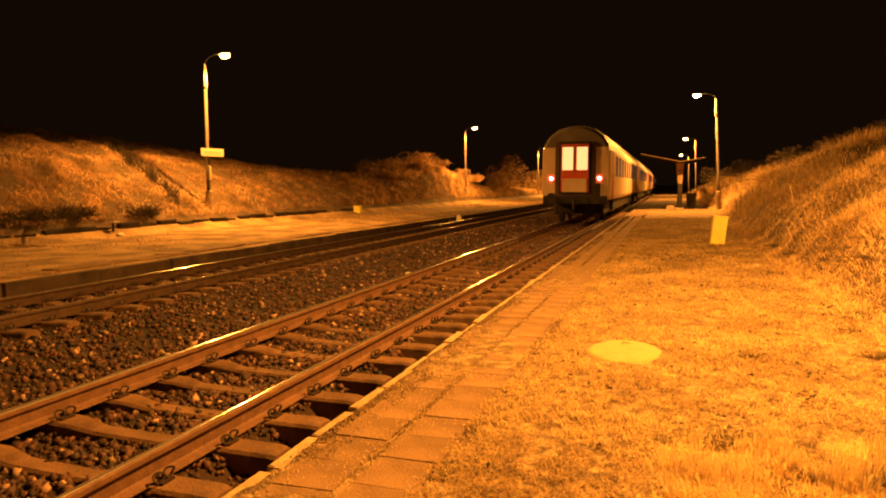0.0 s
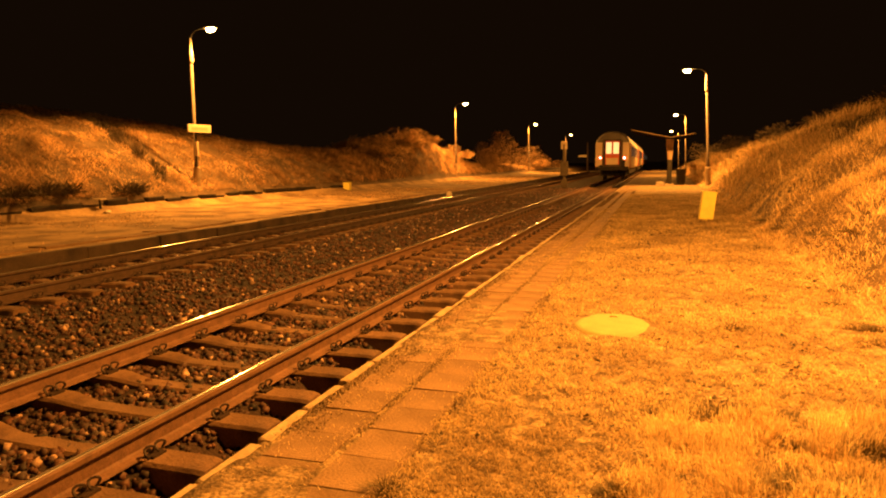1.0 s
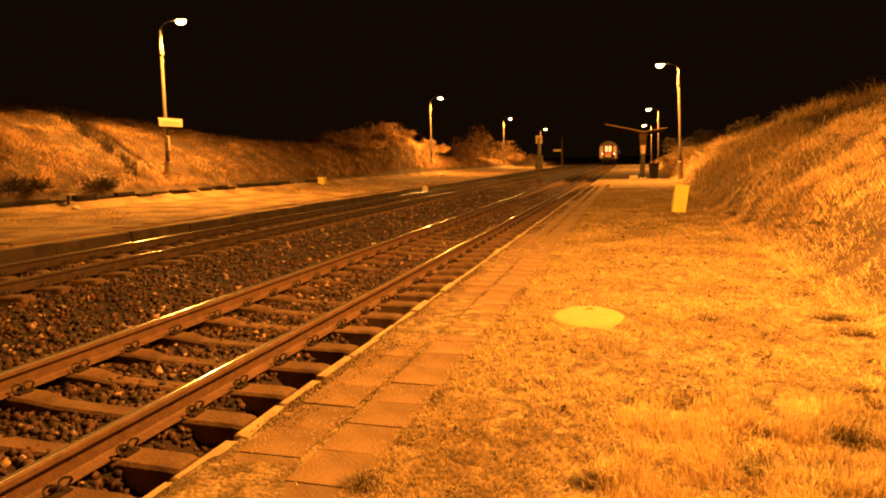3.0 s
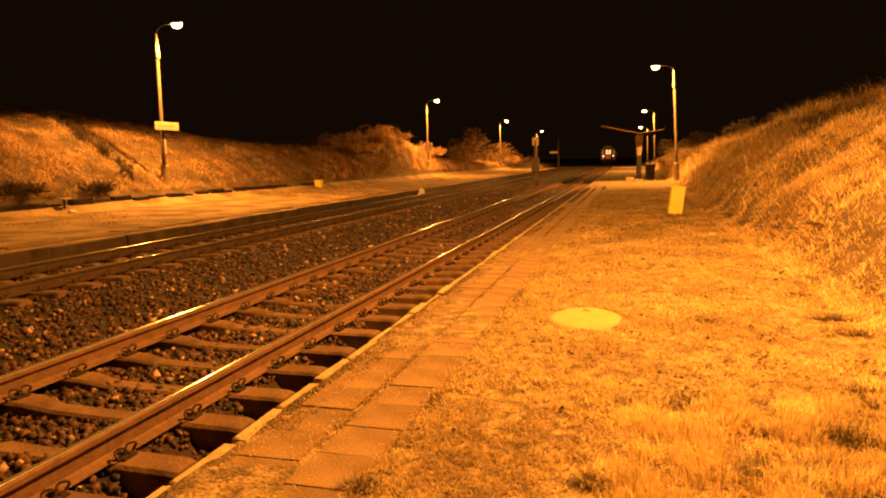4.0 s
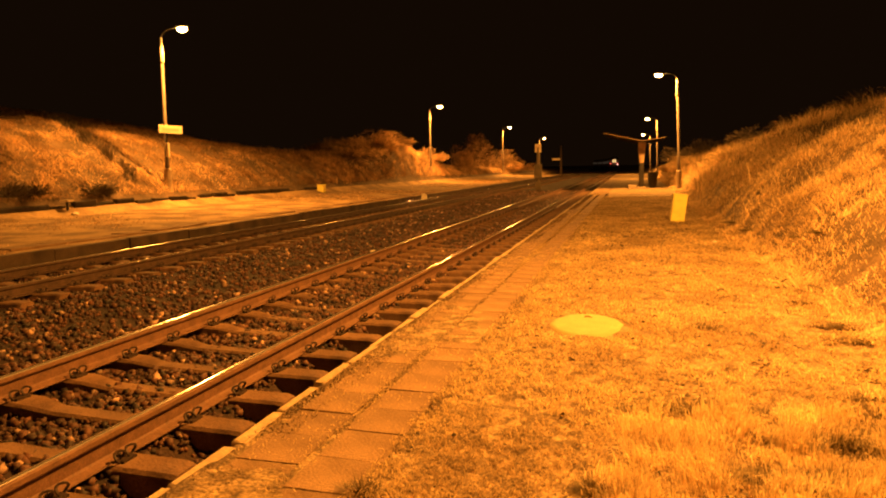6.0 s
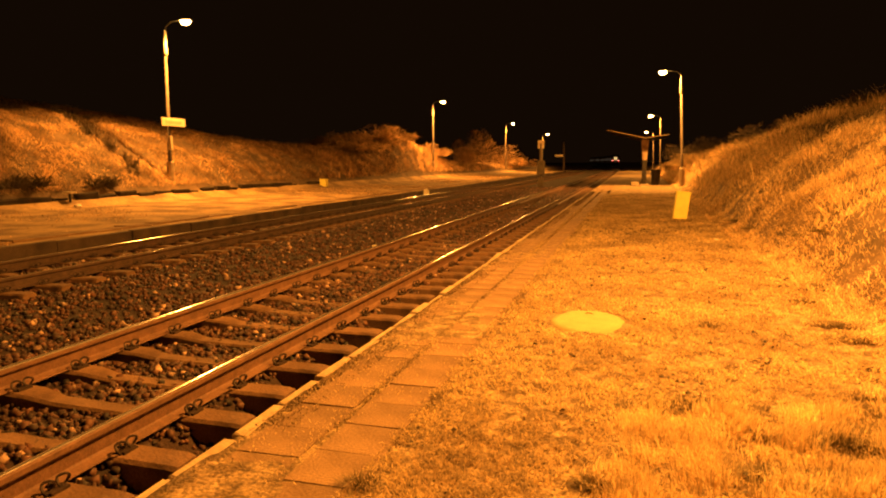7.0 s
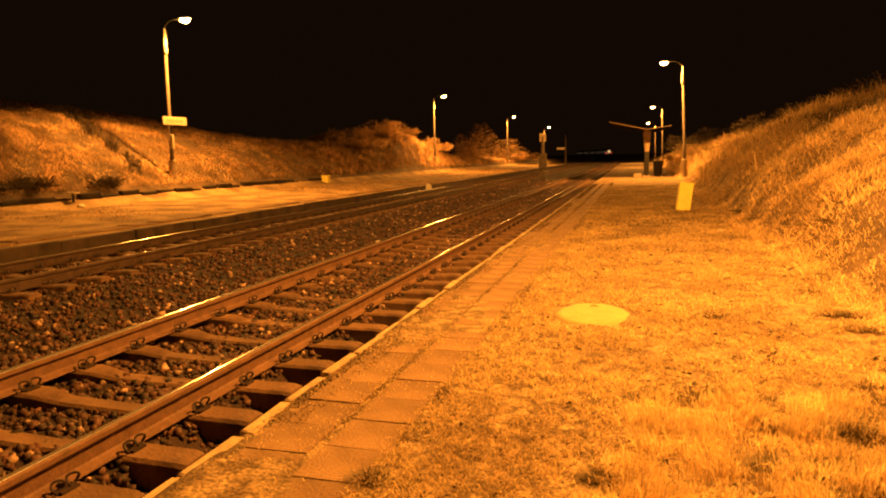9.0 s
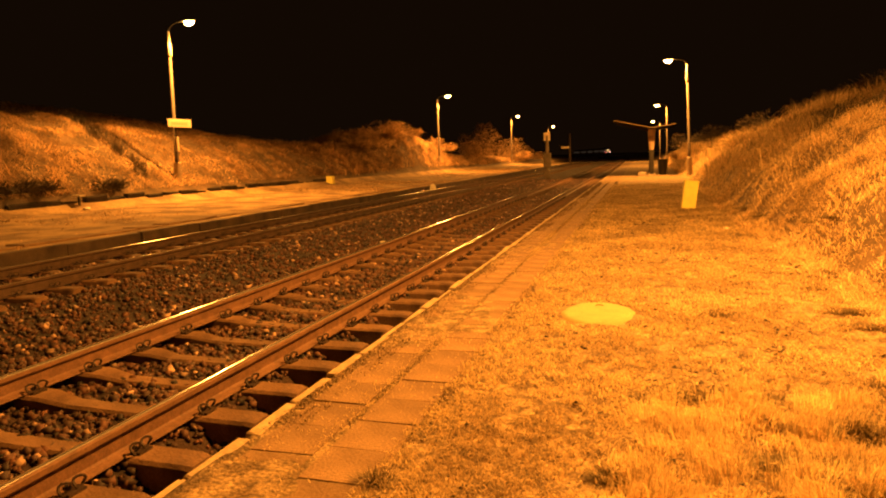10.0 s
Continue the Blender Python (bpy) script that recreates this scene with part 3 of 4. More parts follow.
def station_sign(x, y, z, w, h, rz, label, n):
    ob = empty("station_sign", x, y, z, rz)
    tagged(ob, label, "sign")
    part("panel", box(-w / 2, -0.015, -h / 2, w / 2, 0.015, h / 2, 0.006), M_SIGN, ob)
    bars(ob, pose(0, -0.017, 0), w * (0.93 if w > 2 else 0.7), h * 0.3, n if w < 2 else 9, M_INK if w > 2 else mat("faint_ink", (0.5, 0.42, 0.25), 0.6, var=0.05))
    part("clamp", box(w * 0.5 - 0.1, 0.012, -0.05, w * 0.5, 0.07, 0.05, 0.005) if w > 2 else box(-0.05, 0.012, -0.05, 0.05, 0.06, 0.05, 0.005), M_HOUSING, ob)
    return ob


station_sign(-14.94, 22.72, 3.25, 1.3, 0.32, 86, "pale rectangular station sign clamped to a lamp pole", 7)
station_sign(6.27, 9.3, 3.05, 2.2, 0.48, -90, "white station sign with dark lettering on a steel post", 4)


def sign_post():
    ob = empty("sign_post", 6.37, 8.28, 0.3)
    tagged(ob, "slim steel post carrying the station sign", "post")
    part("post", tube([(0, 0, -0.3), (0, 0, 3.1)], 0.035, 10), M_POLE, ob, smooth=True)


sign_post()


def cabinet(name, x, y, z, w, d, h, rz, material, label, cat):
    ob = empty(name, x, y, z, rz)
    tagged(ob, label, cat)
    part("body", box(-w / 2, -d / 2, 0, w / 2, d / 2, h, 0.012), material, ob)
    part("lid", box(-w / 2 - 0.012, -d / 2 - 0.012, h - 0.03, w / 2 + 0.012, d / 2 + 0.012, h + 0.012, 0.008), material, ob)
    part("plinth", box(-w / 2 + 0.02, -d / 2 + 0.02, -0.12, w / 2 - 0.02, d / 2 - 0.02, 0.01), M_CONC, ob)
    part("door_seam", box(-w / 2 + 0.03, -d / 2 - 0.004, 0.05, w / 2 - 0.03, -d / 2, h - 0.06, 0.0015), material, ob)
    return ob


cab = cabinet("cable_cabinet", 4.05, 17.7, 0.0, 0.33, 0.22, 0.73, 6, M_YELLOW, "bright yellow leaning cable cabinet at the foot of the bank", "cabinet")
cab.matrix_basis = pose(4.05, 17.7, 0.0, 0, 6.5, 6)
cabinet("small_cabinet", -14.1, 34.2, 0.27, 0.38, 0.3, 0.42, 0, M_YELLOW, "small pale yellow box on the opposite platform", "cabinet")


def manhole():
    ob = empty("manhole_cover", 2.55, 6.2, 0.0)
    tagged(ob, "pale yellow painted concrete manhole cover in the grass", "manhole cover")
    bm = bmesh.new()
    n = 36
    top = []
    for r, z in ((0.37, -0.05), (0.35, 0.006), (0.30, 0.014), (0.1, 0.016)):
        top.append([bm.verts.new((r * 0.93 * math.cos(6.2832 * k / n) * (1 + 0.03 * math.sin(2.1 * k) + 0.02 * math.sin(0.7 * k + 1)), r * 1.24 * math.sin(6.2832 * k / n), z)) for k in range(n)])
    for a, b in zip(top, top[1:]):
        for k in range(n):
            bm.faces.new((a[k], a[(k + 1) % n], b[(k + 1) % n], b[k]))
    bm.faces.new(top[-1])
    part("cover", bm, M_COVER, ob, smooth=True)
    part("lifting_lug", tube([(-0.04, 0.25, 0.012), (-0.02, 0.25, 0.026), (0.02, 0.25, 0.026), (0.04, 0.25, 0.012)], 0.007, 6), M_COVER, ob)


manhole()


def shelter():
    ob = empty("platform_shelter", 3.5, 43.0, 0.0)
    tagged(ob, "open platform shelter with butterfly roof on tapered concrete posts", "shelter")
    for y in (0.0, 4.5):
        bm = bmesh.new()
        secs = [(0.0, 0.10, 0.10), (1.5, 0.10, 0.10), (1.75, 0.13, 0.11), (2.86, 0.22, 0.12)]
        prev = None
        for z, w, d in secs:
            r = [bm.verts.new((sx * w, y + sy * d, z)) for sx, sy in ((-1, -1), (1, -1), (1, 1), (-1, 1))]
            if prev:
                for k in range(4):
                    bm.faces.new((prev[k], prev[(k + 1) % 4], r[(k + 1) % 4], r[k]))
            else:
                bm.faces.new(r)
            prev = r
        bm.faces.new(prev)
        part("post", bm, M_SHPOST, ob)
        # box that makes the post near-black up to 1.6 m
        part("lower_wrap", box(-0.125, y - 0.13, 0.1, 0.125, y + 0.13, 1.6, 0.01), M_DARK, ob, "dark lower section of the post")
        part("foot", box(-0.26, y - 0.22, -0.05, 0.26, y + 0.22, 0.12, 0.02), M_CONC, ob)
    for sgn, x1, z1 in ((-1, -2.3, 3.42), (1, 1.4, 3.08)):
        bm = bmesh.new()
        add_prism(bm, [(0, 2.86), (x1, z1), (x1, z1 + 0.05), (0, 2.94)], -0.6, 5.6)
        w = part("roof_wing", bm, M_ROOFDK, ob, "felt roof wing, near-black to read as unlit")
        bm = bmesh.new()
        add_prism(bm, [(0, 2.91), (x1 - 0.02 * sgn, z1 + 0.025), (x1 - 0.02 * sgn, z1 + 0.052), (0, 2.942)], -0.66, -0.603)
        part("fascia", bm, M_FASCIA, w, "weathered fascia board")
    return ob


shelter()


def litter_bin():
    ob = empty("litter_bin", 4.2, 44.6, 0.0)
    tagged(ob, "dark metal litter bin beside the shelter", "bin")
    part("drum", tube([(0, 0, 0.1), (0, 0, 0.95)], [0.26, 0.31], 14), M_DARK, ob)
    part("rim", tube([(0, 0, 0.93), (0, 0, 0.99)], [0.33, 0.33], 14), M_UNDER, ob)
    part("foot", box(-0.2, -0.2, -0.02, 0.2, 0.2, 0.12), M_DARK, ob)


litter_bin()


def concrete_block():
    ob = empty("concrete_block", 2.95, 43.2, 0.0)
    tagged(ob, "small rough concrete block beside the shelter post", "block")
    part("block", box(-0.24, -0.2, -0.02, 0.24, 0.2, 0.24, 0.03), M_CONC, ob)


concrete_block()


def track_signal():
    ob = empty("track_signal", -3.5, 47.0, -0.25)
    tagged(ob, "dark signal post between the tracks with pale plate", "signal")
    part("post", tube([(0, 0, 0), (0, 0, 3.1)], [0.11, 0.09], 10), M_TWIG, ob)
    part("plate", box(-0.22, -0.05, 2.75, 0.22, -0.01, 3.3, 0.01), M_CONC, ob)
    part("equipment_box", box(-0.26, -0.2, 0.9, 0.26, 0.16, 1.9, 0.02), M_TWIG, ob)
    part("lower_box", box(-0.2, -0.16, 0.1, 0.2, 0.16, 0.6, 0.02), M_TWIG, ob)


track_signal()


def far_sign():
    ob = empty("direction_post", -9.0, 116.0, 0.0)
    tagged(ob, "tall pale post with a sideways sign board", "sign post")
    part("post", tube([(0, 0, -0.4), (0, 0, 5.0)], [0.2, 0.13], 10), M_POLE, ob)
    part("board", box(-1.5, -0.06, 2.5, -0.1, 0.0, 2.85, 0.01), M_SIGN, ob)


far_sign()


def edge_marker():
    ob = empty("edge_marker", -7.45, 32.6, -0.02)
    tagged(ob, "small white painted marker stone at the platform edge", "marker")
    bm = bmesh.new()
    add_prism(bm, [(-0.16, -0.25), (0.16, -0.25), (0.12, 0.12), (0.0, 0.24), (-0.1, 0.2)], -0.1, 0.1)
    part("stone", bm, M_SIGN, ob)


edge_marker()

# ---- the train ----
N_COACH, COACH_PITCH, TRAIN_SPEED, TRAIN_START = 5, 26.2, 29.0, 27.0


def coach_section():
    """Half-outline of the body, from sill to roof ridge, mirrored."""
    half = [(1.33, 0.98), (1.40, 1.12), (1.415, 2.2), (1.40, 3.0), (1.33, 3.28), (1.12, 3.62), (0.75, 3.88), (0.35, 4.01), (0.0, 4.05)]
    return half + [(-x, z) for x, z in reversed(half[:-1])]


def coach(last):
    ob = empty("passenger_coach")
    tagged(ob, "cream railway coach with lit end door and red tail lights" if last else "cream railway passenger coach with dark roof", "train coach", group="coaches of the train")
    secs = [(-12.25, 0.94, -0.16), (-12.1, 0.97, -0.05), (-11.6, 1.0, 0), (11.6, 1.0, 0), (12.1, 0.97, -0.05), (12.25, 0.94, -0.16)]
    for name, lo, hi, material in (("body_shell", 0, 4, M_BODY), ("roof", 4, 12, M_ROOF)):
        bm = bmesh.new()
        prev = None
        base = coach_section()
        n = len(base)
        for y, sx, dz in secs:
            ring = [bm.verts.new((x * sx, y, z + (dz if z > 3.2 else 0))) for x, z in base]
            if prev:
                for k in range(n):
                    up = 4 <= k <= 11
                    if (name == "roof") == up:
                        bm.faces.new((prev[k], prev[(k + 1) % n], ring[(k + 1) % n], ring[k]))
            if y in (-12.25, 12.25):
                bm.faces.new(ring[4:13] if name == "roof" else ring[:5] + ring[12:])
            prev = ring
        bmesh.ops.delete(bm, geom=[v for v in bm.verts if not v.link_faces], context="VERTS")
        shell = part(name, bm, material, ob)
    # windows
    for side in (-1, 1):
        for k in range(10):
            y = -9.0 + 2.0 * k
            bm = bmesh.new()
            add_box(bm, side * 1.405 - 0.02, y - 0.62, 1.98, side * 1.405 + 0.02, y + 0.62, 2.86, 0.01)
            w = part("window", bm, M_GLASSDK, ob, "dark glass window, faintly lit inside")
        for y in (-11.0, 11.0):
            part("door", box(side * 1.40 - 0.03, y - 0.4, 1.05, side * 1.40 + 0.025, y + 0.4, 3.0, 0.01), M_RED, ob, "red entrance door")
    # ends
    for s in ((-1, 1) if not last else (-1,)):
        y = s * 12.25
        part("end_panel", box(-0.82, min(y, y + s * 0.03), 1.15, 0.82, max(y, y + s * 0.03), 3.34, 0.01), M_ENDDK, ob, "dark brown end panel")
        e = part("gangway", box(-0.66, min(y, y + s * 0.12), 1.25, 0.66, max(y, y + s * 0.12), 3.35, 0.03), M_UNDER, ob)
        part("end_door", box(-0.56, min(y + s * 0.12, y + s * 0.15), 1.3, 0.56, max(y + s * 0.12, y + s * 0.15), 3.25, 0.01), M_RED, e, "red end door")
        for x in (-0.29, 0.29):
            part("door_window", box(x - 0.215, min(y + s * 0.15, y + s * 0.17), 2.2, x + 0.215, max(y + s * 0.15, y + s * 0.17), 3.12, 0.008), M_WARMWIN if last else M_GLASSDK, e, "lit yellow window" if last else "")
        part("bridge_plate", box(-0.48, min(y + s * 0.15, y + s * 0.22), 1.3, 0.48, max(y + s * 0.15, y + s * 0.22), 1.85, 0.02), M_BODY, e, "folded pale gangway plate")
        part("headstock", box(-1.3, min(y, y + s * 0.1), 0.82, 1.3, max(y, y + s * 0.1), 1.15, 0.02), M_UNDER, ob)
        for x in (-0.875, 0.875):
            bf = part("buffer", tube([(x, y + s * 0.08, 1.05), (x, y + s * 0.5, 1.05)], [0.11, 0.08], 12), M_UNDER, ob)
            part("buffer_plate", tube([(x, y + s * 0.5, 1.05), (x, y + s * 0.55, 1.05)], [0.23, 0.22], 16), M_UNDER, bf)
        part("coupling", tube([(0, y + s * 0.05, 1.0), (0, y + s * 0.35, 0.95), (0, y + s * 0.42, 0.6)], 0.05, 8), M_UNDER, ob)
        for x in (-0.97, 0.97):
            if last:
                tl = part("tail_light", tube([(x, y + s * 0.0, 1.86), (x, y + s * 0.06, 1.86)], [0.13, 0.12], 14), M_TAIL, ob, "glowing red tail light")
                part("bulb", tube([(x, y + s * 0.05, 1.86), (x, y + s * 0.075, 1.86)], [0.075, 0.07], 12), M_CORE, tl)
            part("corner_pillar", box(x * 0.76 - 0.06, min(y, y + s * 0.02), 1.2, x * 0.76 + 0.06, max(y, y + s * 0.02), 3.3, 0.005), M_UNDER, ob)
    if last:
        part("cable_box", box(0.72, -12.42, 1.2, 1.02, -12.25, 1.66, 0.02), M_UNDER, ob, "black cable box under the tail light")
    part("underframe", box(-1.2, -8.0, 0.45, 1.2, 8.0, 1.0, 0.05), M_UNDER, ob)
    for y in (-9.3, 9.3):
        bg = part("bogie", box(-1.05, y - 1.7, 0.35, 1.05, y + 1.7, 0.85, 0.08), M_UNDER, ob)
        for dy in (-1.25, 1.25):
            for x in (-0.7525, 0.7525):
                part("wheel", tube([(x - 0.07, y + dy, 0.46), (x + 0.07, y + dy, 0.46)], [0.46, 0.46], 24), M_UNDER, bg)
    return ob


TRAIN = [coach(k == 0) for k in range(N_COACH)]


# ---- grass, banks and bushes ----
def blades(name, x, y, z, length, width, droop, material, label, category, spread=6.28, heading=0.0, nrm=None):
    """Bent blades, three triangles each."""
    N = len(x)
    a = heading + rng.uniform(-spread / 2, spread / 2, N)
    d = np.stack([np.cos(a), np.sin(a), 0 * a], 1)
    s = np.stack([-np.sin(a), np.cos(a), 0 * a], 1)
    b = np.stack([x, y, z], 1)
    up = np.array([0, 0, 1.0])
    w = (width * rng.uniform(0.6, 1.4, N))[:, None]
    L = length[:, None]
    dr = droop[:, None]
    mid = b + d * L * 0.35 * dr + up * L * 0.6 * (1 - 0.35 * dr)
    tip = b + d * L * (0.35 * dr + 0.55 * np.minimum(dr * 1.2, 1)) + up * L * (0.6 * (1 - 0.35 * dr) + 0.4 * (1 - 1.35 * dr))
    V = np.stack([b - s * w, b + s * w, mid - s * w * 0.7, mid + s * w * 0.7, tip], 1)
    T = (np.array([(0, 1, 3), (0, 3, 2), (2, 3, 4)])[None] + 5 * np.arange(N)[:, None, None]).reshape(-1, 3)
    ob = part(name, big_mesh(name, V.reshape(-1, 3), T, material))
    return tagged(ob, label, category, kind="stuff")


def platform_grass():
    """Trodden straw lying flat, then standing tufts in one corner of the platform."""
    N = 380000
    y = np.where(rng.random(N) < 0.06, rng.uniform(-5.5, 1.8, N), 1.6 + 30 * rng.random(N) ** 1.9)
    x = rng.uniform(1.7, 6.0, N) + bend_v(y)
    patch = 0.35 * lumps(x, y, 0.5) + 0.45 * lumps(x + 3, y, 0.16) + 0.5 * lumps(x, y + 5, 0.07)
    keep = (x < toe_right(y) + 0.3) & (rng.random(N) < np.clip(0.62 + patch, 0.03, 1)) & (((x - 2.56) / 0.40) ** 2 + ((y - 6.2) / 0.48) ** 2 > 1)
    x, y = x[keep], y[keep]
    n = len(x)
    L = rng.uniform(0.015, 0.055, n) * (1 + np.maximum(y, 0) / 18)
    blades("short_grass", x, y, ground_z(x, y) + rng.uniform(-0.004, 0.008, n), L, 0.0019 * (1 + np.maximum(y, 0) / 5), rng.uniform(0.9, 1.08, n), M_GRASS, "short withered yellow grass trodden flat on the platform", "grass")
    # standing tufts
    cx = rng.uniform(2.55, 5.4, 420)
    cy = rng.uniform(1.9, 4.9, 420)
    ok = (cx > 2.72 + 0.25 * np.maximum(cy - 2.9, 0)) & (cy < 4.0 + 0.32 * (cx - 3.1) + rng.normal(0, 0.12, 420)) & (rng.random(420) < np.interp(cx, (3.6, 4.1), (1, 0.45)))
    cx, cy = cx[ok], cy[ok]
    lean, tall = rng.uniform(0, 6.28, len(cx)), rng.uniform(0.55, 1.15, len(cx))
    k = rng.integers(0, len(cx), 36000)
    x = cx[k] + rng.normal(0, 0.055, len(k))
    y = cy[k] + rng.normal(0, 0.055, len(k))
    blades("grass_tufts", x, y, ground_z(x, y) - 0.005, rng.uniform(0.06, 0.19, len(k)) * tall[k], 0.0022 + 0 * x, rng.uniform(0.2, 0.95, len(k)), M_TUFT, "longer tufts of dry yellow grass", "grass", spread=2.6, heading=lean[k])


def bank_grass():
    """Matted straw combed down the slopes in swirling clumps."""
    N = 400000
    y = 3.5 + 95 * rng.random(N) ** 1.8
    x = toe_right(y) - 0.05 + 9.5 * rng.random(N) ** 1.3
    clump = np.clip(0.62 + 0.35 * lumps(x, y, 0.9) + 0.6 * lumps(x, y + 4, 0.34), 0.06, 1.3)
    keep = rng.random(N) < clump
    x, y, clump = x[keep], y[keep], clump[keep]
    n = len(x)
    swirl = math.pi + 0.5 + 4.5 * bumps(1.3 * x + 3, 1.3 * y)
    L = rng.uniform(0.1, 0.4, n) * (0.55 + 0.5 * clump) * (0.45 + 0.55 * smooth01((x - toe_right(y)) / 1.2))
    blades("bank_grass", x, y, ground_z(x, y) + 0.12 * np.minimum(clump, 1) ** 2 * rng.random(n), L * np.interp(y, (4, 14), (0.55, 1)), 0.0013 * (1 + y / 6), rng.uniform(0.75, 1.3, n), M_STRAW, "long matted dry grass combed down the bank", "grass", spread=4.4, heading=swirl)
    N = 300000
    y = 8 + 100 * rng.random(N) ** 1.5
    e = 0.34 + 11 * rng.random(N) ** 1.1
    x = LEFT_BACK - e + bend_v(y)
    clump = np.clip(0.55 + 0.35 * lumps(x, y, 1.3) + 0.6 * lumps(x, y + 4, 0.5), 0.05, 1.3)
    clump = np.where((np.abs(y - np.interp(e, RUT_E, RUT_Y) - 0.15 * np.sin(5 * e)) < 0.27) & (e > 0.9) & (e < 6.0), 0.0, clump)
    keep = rng.random(N) < clump
    x, y, clump = x[keep], y[keep], clump[keep]
    n = len(x)
    L = rng.uniform(0.12, 0.42, n) * (0.6 + 0.5 * clump)
    blades("opposite_bank_grass", x, y, ground_z(x, y) + 0.05 * rng.random(n), L, 0.0030 * (1 + y / 14), rng.uniform(1.0, 1.42, n), M_WEEDBANK, "long dry grass and weeds on the opposite bank", "grass", spread=4.6, heading=4.0 * bumps(1.1 * x + 7, 1.1 * y) - 0.3)


# clumps along the bank toe stand in for shadow gaps under the straw
TUFTS = [(3.09, 4.04, 0.12), (3.31, 4.10, 0.15), (3.57, 3.26, 0.14), (3.66, 3.20, 0.13), (4.13, 3.68, 0.16), (4.45, 4.56, 0.12), (3.62, 6.29, 0.12), (3.59, 4.09, 0.10), (3.82, 3.70, 0.12), (2.85, 2.96, 0.08), (5.05, 8.47, 0.12), (4.80, 6.00, 0.18), (1.76, 2.68, 0.06), (4.02, 3.30, 0.16), (4.22, 3.42, 0.14), (3.98, 3.05, 0.12), (4.72, 6.50, 0.14), (4.75, 7.60, 0.12), (4.95, 16.7, 0.18), (5.15, 15.7, 0.2), (5.2, 13.9, 0.16), (5.4, 10.8, 0.16), (5.5, 10.1, 0.18), (5.1, 8.2, 0.2), (4.30, 3.92, 0.16), (4.50, 3.85, 0.14), (4.02, 3.75, 0.12), (3.90, 2.90, 0.13), (4.35, 4.25, 0.12), (2.95, 2.55, 0.12), (3.2, 2.62, 0.10)]


def leaf_litter():
    """Dark curled leaves and clods scattered over the grass and along the kerb."""
    N = 30000
    y = 1.8 + 14 * rng.random(N) ** 1.5
    x = rng.uniform(1.75, 5.9, N)
    k = (rng.random(N) < np.clip(0.7 * lumps(x, y, 0.7) + 0.6 * lumps(x, y + 3, 0.18), 0.02, 1) * np.interp(x, (1.8, 3.2), (0.4, 1))) & (((x - 2.56) / 0.42) ** 2 + ((y - 6.2) / 0.52) ** 2 > 1)
    x, y = x[k] + bend_v(y[k]), y[k]
    n = len(x)
    a, r = rng.uniform(0, 6.28, n), (0.005 + 0.02 * rng.random(n) ** 2.2) * (1 + y / 20)
    z = ground_z(x, y) + 0.016
    P = []
    for q, (fx, fz) in enumerate(((1, 0.2), (0.5, 0.9), (0.6, 0.1), (0.45, 0.7))):
        P.append(np.stack([x + r * fx * np.cos(a + q * 1.57), y + r * fx * np.sin(a + q * 1.57), z + r * fz * rng.uniform(0.2, 1, n)], 1))
    V = np.stack(P, 1).reshape(-1, 3)
    T = (np.array([(0, 1, 2), (0, 2, 3)])[None] + 4 * np.arange(n)[:, None, None]).reshape(-1, 3)
    ob = part("leaf_litter", big_mesh("leaf_litter", V, T, M_LEAF))
    tagged(ob, "dark fallen leaves scattered over the dry grass", "leaves", kind="stuff")


def kerb_weeds():
    """Low dark moss and weeds between the kerb and the slabs, and straw in the joint of the two slab rows."""
    N = 34000
    y = 1.4 + 34 * rng.random(N) ** 1.7
    u = rng.random(N)
    x = np.where(u < 0.62, 0.885 + 0.22 * rng.random(N) ** 1.6, np.where(u < 0.74, rng.normal(1.345, 0.02, N), rng.normal(1.75, 0.03, N)))
    k = rng.random(N) < np.clip(0.55 + 2.6 * bumps(4 * x, 4 * y), 0.03, 1)
    x, y = x[k], y[k]
    n = len(x)
    m = 20000
    yy = 1.4 + 34 * rng.random(m) ** 1.7
    xx = np.where(rng.random(m) < 0.55, rng.normal(1.345, 0.045, m), rng.uniform(0.9, 1.82, m))
    q = rng.random(m) < np.clip(0.15 + 2.4 * bumps(3.3 * xx, 1.6 * yy), 0.03, 1)
    xx, yy = xx[q], yy[q]
    blades("straw_scatter", xx + bend_v(yy), yy, 0.006 + 0 * xx, rng.uniform(0.012, 0.04, len(xx)), 0.0015 * (1 + yy / 8), rng.uniform(1.0, 1.1, len(xx)), M_GRASS, "dry straw scattered over the paving slabs", "straw")
    blades("kerb_weeds", x + bend_v(y), y, -0.006 + 0 * x, rng.uniform(0.012, 0.032, n) * (1 + y / 25), 0.0035 * (1 + y / 8), rng.uniform(0.5, 1.0, n), M_WEED, "low brown weeds and moss along kerb and slabs", "weeds")


def opposite_platform_grass():
    N = 38000
    y = 6 + 70 * rng.random(N) ** 1.7
    x = rng.uniform(LEFT_BACK + 0.05, LEFT_EDGE - 0.25, N) + bend_v(y)
    k = rng.random(N) < np.clip(0.35 + 2.2 * bumps(1.2 * x, 1.2 * y), 0.02, 1)
    x, y = x[k], y[k]
    n = len(x)
    blades("sparse_grass", x, y, ground_z(x, y) - 0.004, rng.uniform(0.03, 0.12, n), 0.004 * (1 + y / 14), rng.uniform(0.6, 1.05, n), M_WEEDBANK, "sparse brown grass on the opposite platform", "grass")


